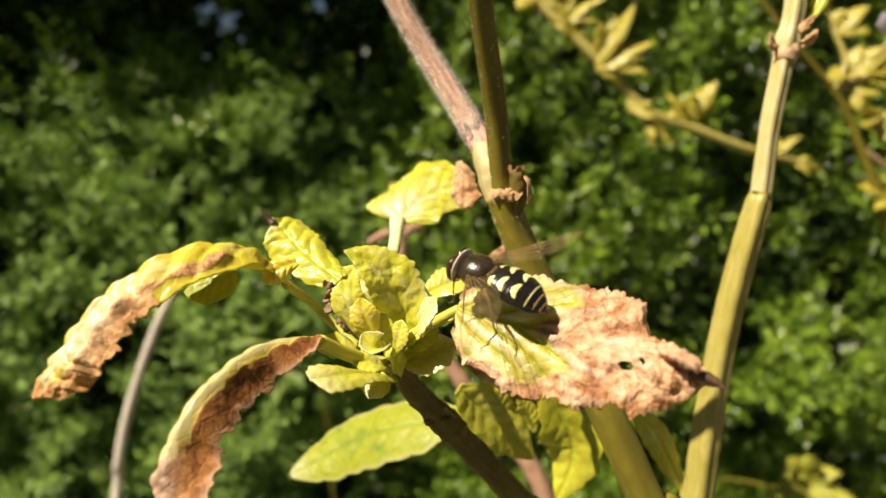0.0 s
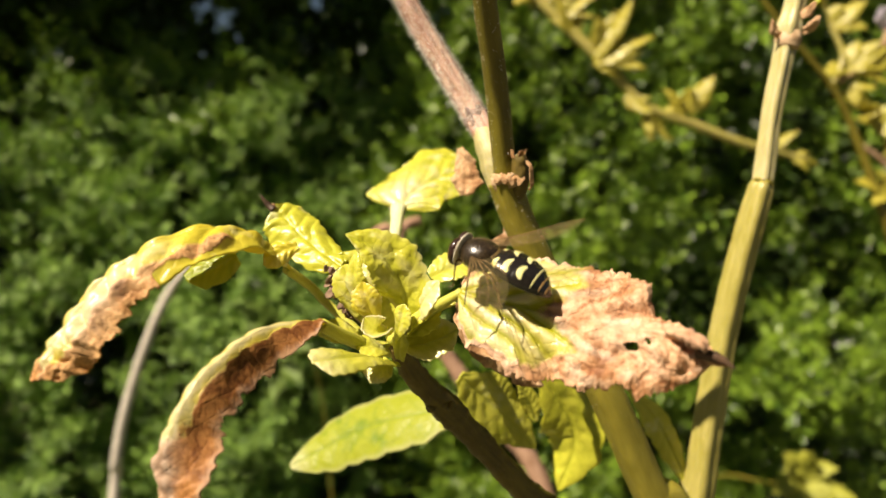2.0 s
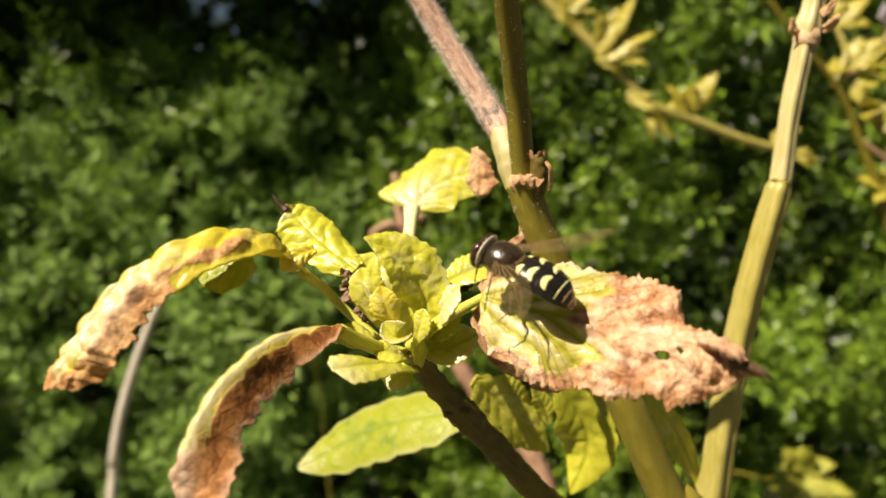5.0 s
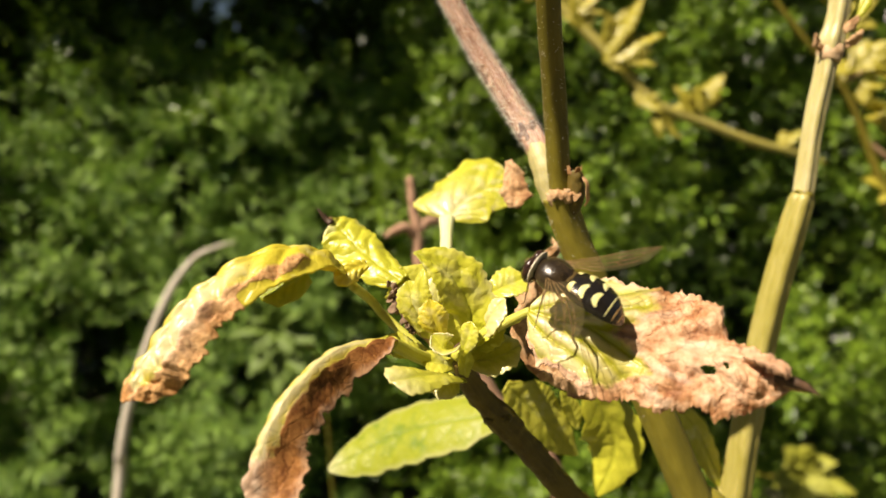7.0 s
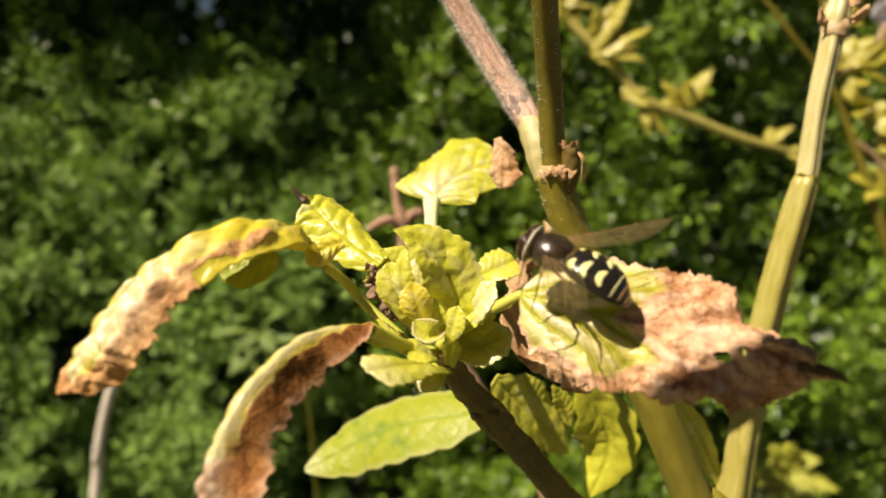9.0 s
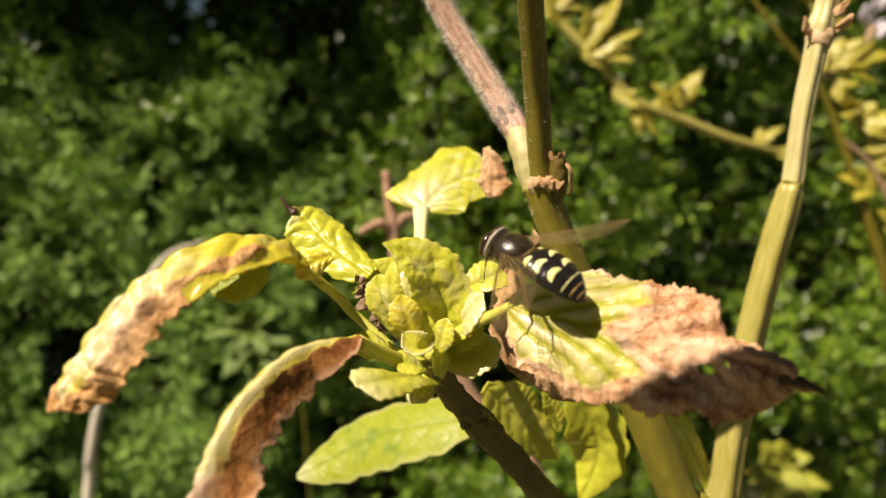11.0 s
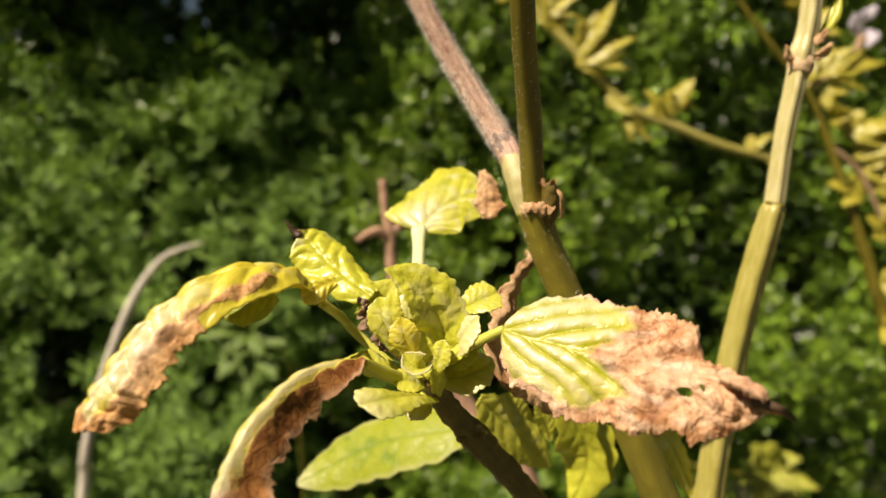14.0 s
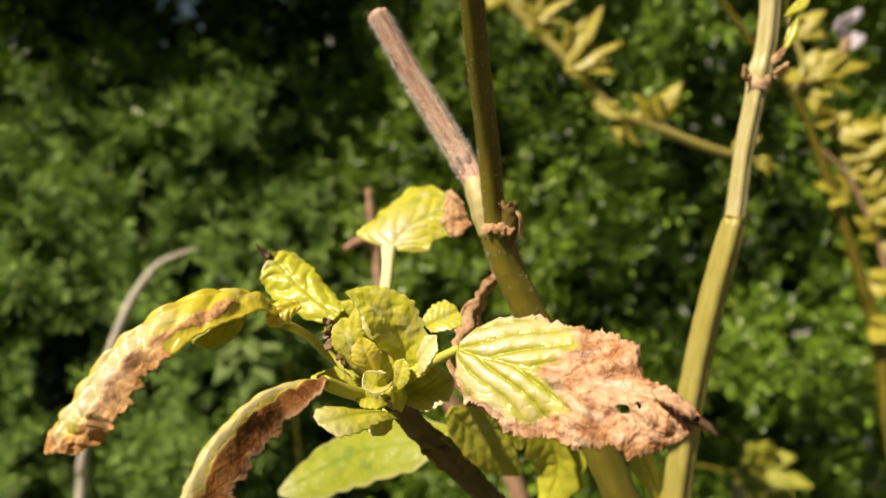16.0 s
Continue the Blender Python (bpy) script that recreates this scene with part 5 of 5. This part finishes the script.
def build_fly():
    fly = new("hoverfly")
    fly.empty_display_size = 0.005
    tagged(fly, "black hoverfly with paired yellow spots and clear wings", "hoverfly")
    black = plain("black_cuticle", (0.008, 0.007, 0.006), (0.02, 0.016, 0.012), 2500, 0.27, 0.10, 0.00003, coat=0.35)
    bronze = plain("bronze_cuticle", (0.014, 0.010, 0.006), (0.045, 0.030, 0.014), 1500, 0.26, 0.4, 0.00008, coat=0.4)
    yellow = plain("yellow_spot", (0.76, 0.72, 0.24), (0.88, 0.85, 0.44), 2500, 0.4, 0.15, 0.00003)
    amber = plain("amber_band", (0.30, 0.17, 0.05), (0.46, 0.30, 0.10), 2500, 0.4)
    cream = plain("cream_face", (0.62, 0.54, 0.38), (0.80, 0.74, 0.60), 3000, 0.6)
    bronze_pale = plain("scutellum_brown", (0.07, 0.045, 0.015), (0.18, 0.12, 0.04), 2500, 0.3)
    gold = plain("golden_hair", (0.07, 0.045, 0.018), (0.22, 0.14, 0.055), 900, 0.5, 0.0)
    eye = plain("dark_eye", (0.018, 0.008, 0.006), (0.05, 0.022, 0.014), 6000, 0.22, 0.3, 0.00002, coat=0.3)
    leg = plain("leg", (0.05, 0.03, 0.015), (0.34, 0.21, 0.07), 900, 0.4)
    m, nodes, links, bsdf = material("wing_membrane")
    tr = nodes.new("ShaderNodeBsdfTransparent")
    tr.inputs[0].default_value = (0.90, 0.86, 0.76, 1)
    bsdf.inputs["Base Color"].default_value = (0.55, 0.45, 0.22, 1)
    bsdf.inputs["Roughness"].default_value = 0.22
    bsdf.inputs["Specular IOR Level"].default_value = 0.8
    fac = n_math(nodes, links, "ADD", 0.02, n_math(nodes, links, "MULTIPLY", n_noise(nodes, links, 700, 3), 0.12))
    mix = nodes.new("ShaderNodeMixShader")
    links.new(fac, mix.inputs[0])
    links.new(tr.outputs[0], mix.inputs[1])
    links.new(bsdf.outputs[0], mix.inputs[2])
    n_bump(nodes, links, n_noise(nodes, links, 1500, 2), 0.25, 0.00005, bsdf)
    links.new(mix.outputs[0], nodes["Material Output"].inputs["Surface"])
    wing_mat = m
    vein_mat = plain("wing_vein", (0.16, 0.09, 0.03), (0.30, 0.18, 0.07), 2000, 0.5)
    mm = 0.00106

    def piece(name, vf, mat, parent=fly, label=""):
        me = bpy.data.meshes.new(name)
        me.from_pydata([tuple(Vector(v) * mm) for v in vf[0]], [], vf[1])
        me.materials.append(mat)
        me.polygons.foreach_set("use_smooth", [True] * len(me.polygons))
        ob = new(name, me)
        ob.parent = parent
        if label:
            ob["label"] = label
        return ob

    def limb(points, radii, n=16, sides=8):
        return tube(points, radii, n=n, sides=sides, place=lambda p: p)

    thorax = piece("thorax", ellipsoid((-0.02, 0, 1.84), (1.80, 1.50, 1.20), 36, 26, lambda v: 1 - 0.10 * abs(v.x) ** 3), bronze, label="shiny bronze-black thorax")
    piece("scutellum", ellipsoid((-1.18, 0, 2.42), (0.42, 0.78, 0.24), 20, 12), bronze_pale, thorax, "translucent brownish-yellow scutellum")
    rng = random.Random(11)
    vs, fs = [], []
    for _ in range(1500):
        d = Vector((rng.gauss(0, 1), rng.gauss(0, 1), rng.gauss(0, 0.8) + 0.1)).normalized()
        p = Vector((0.05 + d.x * 1.68, d.y * 1.50, 1.84 + d.z * 1.18))
        q = p + (d + Vector((-0.5, 0, 0.1)) + Vector((rng.gauss(0, .2), rng.gauss(0, .2), rng.gauss(0, .2)))) * rng.uniform(0.06, 0.2)
        a = d.cross(Vector((0.3, 0.2, 1))).normalized() * 0.006
        i = len(vs)
        vs += [p + a, p - a, q]
        fs.append((i, i + 1, i + 2))
    tagged(piece("thorax_hair", (vs, fs), gold, thorax, "fine golden hairs"), kind="stuff")
    head = piece("head", ellipsoid((1.78, 0, 1.75), (0.50, 1.15, 0.98), 28, 18), eye, label="wide dark head")
    for s in (1, -1):
        piece("eye", ellipsoid((1.86, 0.58 * s, 1.70), (0.54, 0.92, 1.14), 28, 20), eye, head, "large dark red-brown compound eye")
        piece("antenna", limb([(2.22, 0.14 * s, 1.85), (2.44, 0.18 * s, 1.95), (2.68, 0.22 * s, 1.86)], [(0, 0.05), (0.7, 0.09), (1, 0.03)]), leg, head)
    piece("occiput", ellipsoid((1.52, 0, 1.74), (0.22, 1.56, 1.30), 32, 14), cream, head, "cream rim behind the eyes")
    piece("face", ellipsoid((2.25, 0, 1.25), (0.22, 0.34, 0.45), 16, 12), cream, head)
    nu, nv = 60, 40
    verts = [abdomen_point(i / (nu - 1) * 0.999, 2 * math.pi * j / nv) for i in range(nu) for j in range(nv)]
    faces = [(i * nv + j, i * nv + (j + 1) % nv, (i + 1) * nv + (j + 1) % nv, (i + 1) * nv + j) for i in range(nu - 1) for j in range(nv)]
    abdomen = piece("abdomen", (verts, faces), black, label="glossy black flat oval abdomen")

    def patch(u0, t0, du, dt, bend, mat, label=""):
        """A raised spot: long across (dt), short along (du), bent like a comma."""
        n1, n2 = 9, 15
        vs, fs = [], []
        for i in range(n1):
            for j in range(n2):
                a, b = -1 + 2 * i / (n1 - 1), -1 + 2 * j / (n2 - 1)
                half = math.sqrt(max(0, 1 - abs(b) ** 2.4)) * (0.95 + 0.15 * b)
                vs.append(abdomen_point(u0 + bend * (b * b) + du * a * half, t0 + dt * b, 0.035 * (1 - 0.8 * max(abs(a), abs(b)) ** 4)))
        for i in range(n1 - 1):
            for j in range(n2 - 1):
                fs.append((i * n2 + j, i * n2 + j + 1, (i + 1) * n2 + j + 1, (i + 1) * n2 + j))
        piece("yellow_spot", (vs, fs), mat, abdomen, label)

    for s in (1, -1):
        patch(0.09, 0.74 * s, 0.040, 0.40 * s, 0.035, yellow)
        patch(0.27, 0.58 * s, 0.046, 0.46 * s, 0.05, yellow)
        patch(0.48, 0.56 * s, 0.044, 0.46 * s, 0.045, yellow)
    patch(0.70, 0.0, 0.014, 1.25, -0.015, yellow, "thin yellow hind band")
    patch(0.83, 0.0, 0.014, 1.25, -0.01, amber, "brownish hind line")
    patch(0.93, 0.0, 0.012, 1.25, -0.01, amber, "brownish hind line")

    # wings, in their own plane: a along, b across; one hangs out to the side, the other is spread back and up
    WING = {1: (Vector((-0.52, 0.85, -0.05)), Vector((-0.85, -0.53, 0.05))), -1: (Vector((-0.73, -0.66, 0.20)), Vector((-0.64, 0.46, 0.27)))}
    def wing(s):
        root = Vector((0.15, 1.12 * s, 2.35))
        along = WING[s][0].normalized()
        back = WING[s][1]
        back = (back - along * back.dot(along)).normalized()
        lift = along.cross(back)
        length = 8.0

        def wp(a, b, h=0.0):
            lead = 0.30 * math.sin(math.pi * min(1, a * 0.9)) + 0.1
            trail = -2.35 * math.sin(math.pi * min(1.0, (a * 0.93 + 0.05)) ** 0.85) ** 0.75 - 0.1
            w = lead + (trail - lead) * b
            w *= math.sqrt(max(0.0, 1 - max(0, (a - 0.72) / 0.28) ** 2.2))
            bow = 0.18 * math.sin(a * 3.1) + 0.05 * math.sin(b * 9 + a * 6)
            return root + along * (a * length) - back * w + lift * (bow + h)
        n1, n2 = 30, 12
        vs = [wp(i / (n1 - 1), j / (n2 - 1)) for i in range(n1) for j in range(n2)]
        fs = [(i * n2 + j, i * n2 + j + 1, (i + 1) * n2 + j + 1, (i + 1) * n2 + j) for i in range(n1 - 1) for j in range(n2 - 1)]
        w = piece("wing", (vs, fs), wing_mat, label="clear brownish wing with fine veins")
        for line in ([(0, 0), (0.4, 0), (0.8, 0), (1, 0.2)], [(0.02, 0.1), (0.35, 0.12), (0.62, 0.04)], [(0.03, 0.18), (0.4, 0.28), (0.75, 0.26), (0.97, 0.24)], [(0.05, 0.3), (0.4, 0.48), (0.72, 0.52), (0.93, 0.48)],
                     [(0.05, 0.4), (0.35, 0.68), (0.6, 0.8), (0.78, 0.78)], [(0.04, 0.5), (0.2, 0.85), (0.3, 1.0)], [(0.55, 0.27), (0.57, 0.51)], [(0.5, 0.5), (0.52, 0.76)], [(0.78, 0.27), (0.8, 0.5)]):
            pts = [wp(a, b, 0.01) for a, b in line]
            piece("wing_vein", limb(pts, [(0, 0.032), (1, 0.016)], 14, 5), vein_mat, w)
    wing(1)
    wing(-1)
    for s in (1, -1):
        for (rx, ry), (kx, ky, kz), (tx, ty) in (((0.8, 0.7), (1.4, 1.3, 1.3), (1.3, 1.7)), ((0.0, 0.95), (-0.3, 2.3, 1.9), (-0.6, 3.2)), ((-0.8, 0.8), (-2.2, 2.2, 1.7), (-3.6, 2.8))):
            if s < 0:
                ky, ty = ky * 0.62, ty * 0.55
            piece("leg", limb([(rx, ry * s, 1.0), (kx * 0.6 + rx * 0.4, (ky * 0.6 + ry * 0.4) * s, 1.45), (kx, ky * s, kz), (tx * 0.8 + kx * 0.2, (ty * 0.8 + ky * 0.2) * s, 0.1), (tx, ty * s, -0.65), (tx * 1.18, ty * 1.15 * s, -0.75)],
                              [(0, 0.13), (0.4, 0.09), (0.55, 0.055), (0.8, 0.042), (1, 0.028)], 26, 8), leg)
    return fly


def build_phone():
    dark = plain("phone_shell", (0.015, 0.015, 0.017), (0.025, 0.025, 0.028), 300, 0.35)
    bm = bmesh.new()
    bmesh.ops.create_cube(bm, size=1.0)
    bmesh.ops.scale(bm, vec=(0.146, 0.078, 0.008), verts=bm.verts)
    bmesh.ops.bevel(bm, geom=[e for e in bm.edges if abs(e.verts[0].co.z - e.verts[1].co.z) > 0.004], offset=0.006, segments=5, affect="EDGES")
    # held a little askew: its upper edge runs above the lens
    hold = Matrix.Translation((-0.0312, 0.0690, 0.008)) @ Matrix.Rotation(radians(0.5), 4, "Z") @ Matrix.Translation((0.058, -0.039, 0.0))
    bmesh.ops.transform(bm, matrix=hold, verts=bm.verts)
    me = bpy.data.meshes.new("phone")
    bm.to_mesh(me)
    me.materials.append(dark)
    return tagged(new("phone", me), "black phone held over the plant, shading a leaf", "phone")


def fly_pose(place, ahead, up):
    """Where the fly stands, its heading and its back's direction, in the plants' axes."""
    f = Vector(ahead).normalized()
    u = Vector(up)
    u = (u - f * u.dot(f)).normalized()
    left = u.cross(f)
    m = Matrix((f, left, u)).transposed().to_4x4()
    m.translation = Vector(place) * 0.001
    return PLANT @ m


build_ground()
build_hedge()
build_far_shoots()
build_dry_bits()
build_sprig((-136, 520, -66), "blue-green toothed weed growing before the hedge", (0.19, 0.29, 0.03), (0.11, 0.19, 0.02), 130)
build_sprig((298, 520, -186), "yellow-green toothed weed low before the hedge", (0.52, 0.52, 0.06), (0.34, 0.38, 0.03), 150)
build_right_stem()
build_plant()
hoverfly = build_fly()
phone = build_phone()


def motions():
    rows = [(0, (3.01, 53.33, -3.35), (-0.814, 0.478, 0.330), (-0.044, -0.617, 0.786)), (2, (2.72, 52.97, -3.57), (-0.847, 0.418, 0.329), (0.040, -0.566, 0.824)),
            (6.5, (2.50, 52.27, -3.37), (-0.801, 0.434, 0.413), (0.076, -0.610, 0.789)), (9.2, (2.65, 52.09, -3.31), (-0.808, 0.426, 0.406), (0.061, -0.625, 0.778)),
            (10.2, (2.65, 52.09, -3.31), (-0.808, 0.426, 0.406), (0.061, -0.625, 0.778)), (10.8, (1.2, 54.1, -2.28), (-0.745, 0.540, 0.390), (0.020, -0.620, 0.784)),
            (11.3, (1.2, 54.1, -2.28), (-0.745, 0.540, 0.390), (0.020, -0.620, 0.784)), (12.5, (1.02, 54.2, -2.21), (-0.715, 0.575, 0.395), (0.086, -0.540, 0.837)),
            (12.7, (1.63, 54.38, -1.60), (-0.752, 0.562, 0.346), (-0.025, -0.548, 0.836)),
            (12.8, (2.6, 54.6, 0.1), (-0.82, 0.45, 0.36), (-0.05, -0.70, 0.70)), (12.9, (1.2, 56.0, 3.9), (-0.75, 0.45, 0.45), (-0.1, -0.75, 0.6)),
            (13.0, (-2.0, 55.0, 5.6), (-0.86, 0.30, 0.36), (-0.1, -0.78, 0.6)), (13.1, (-5.5, 60.0, 10.5), (-0.15, 0.72, 0.66), (-0.1, -0.65, 0.7)),
            (13.2, (-3.4, 68.0, 20.5), (-0.2, 0.7, 0.7), (0, -0.7, 0.7)), (13.3, (-9, 76, 50), (-0.3, 0.7, 0.7), (0, -0.7, 0.7)), (13.5, (-40, 120, 190), (-0.4, 0.6, 0.6), (0, -0.7, 0.7)), (14.2, (-500, 400, 700), (-0.7, 0.6, 0.4), (0, -0.5, 0.8)), (16, (-2500, 900, 1400), (-0.8, 0.5, 0.2), (0, -0.3, 0.9))]
    # the phone is held lower at the start and again towards the end
    held = [(0, -2.5), (7, -2.5), (8, -1.0), (8.5, 0), (12.5, 0), (13, -3.0), (13.5, -5.0), (16, -5.5)]
    walk(phone, [(t, pose(*p) @ Matrix.Translation((0, curve_of(held, t) * 0.001, 0))) for t, *p in PATH])
    walk(hoverfly, [(t, fly_pose(*p)) for t, *p in rows])


motions()
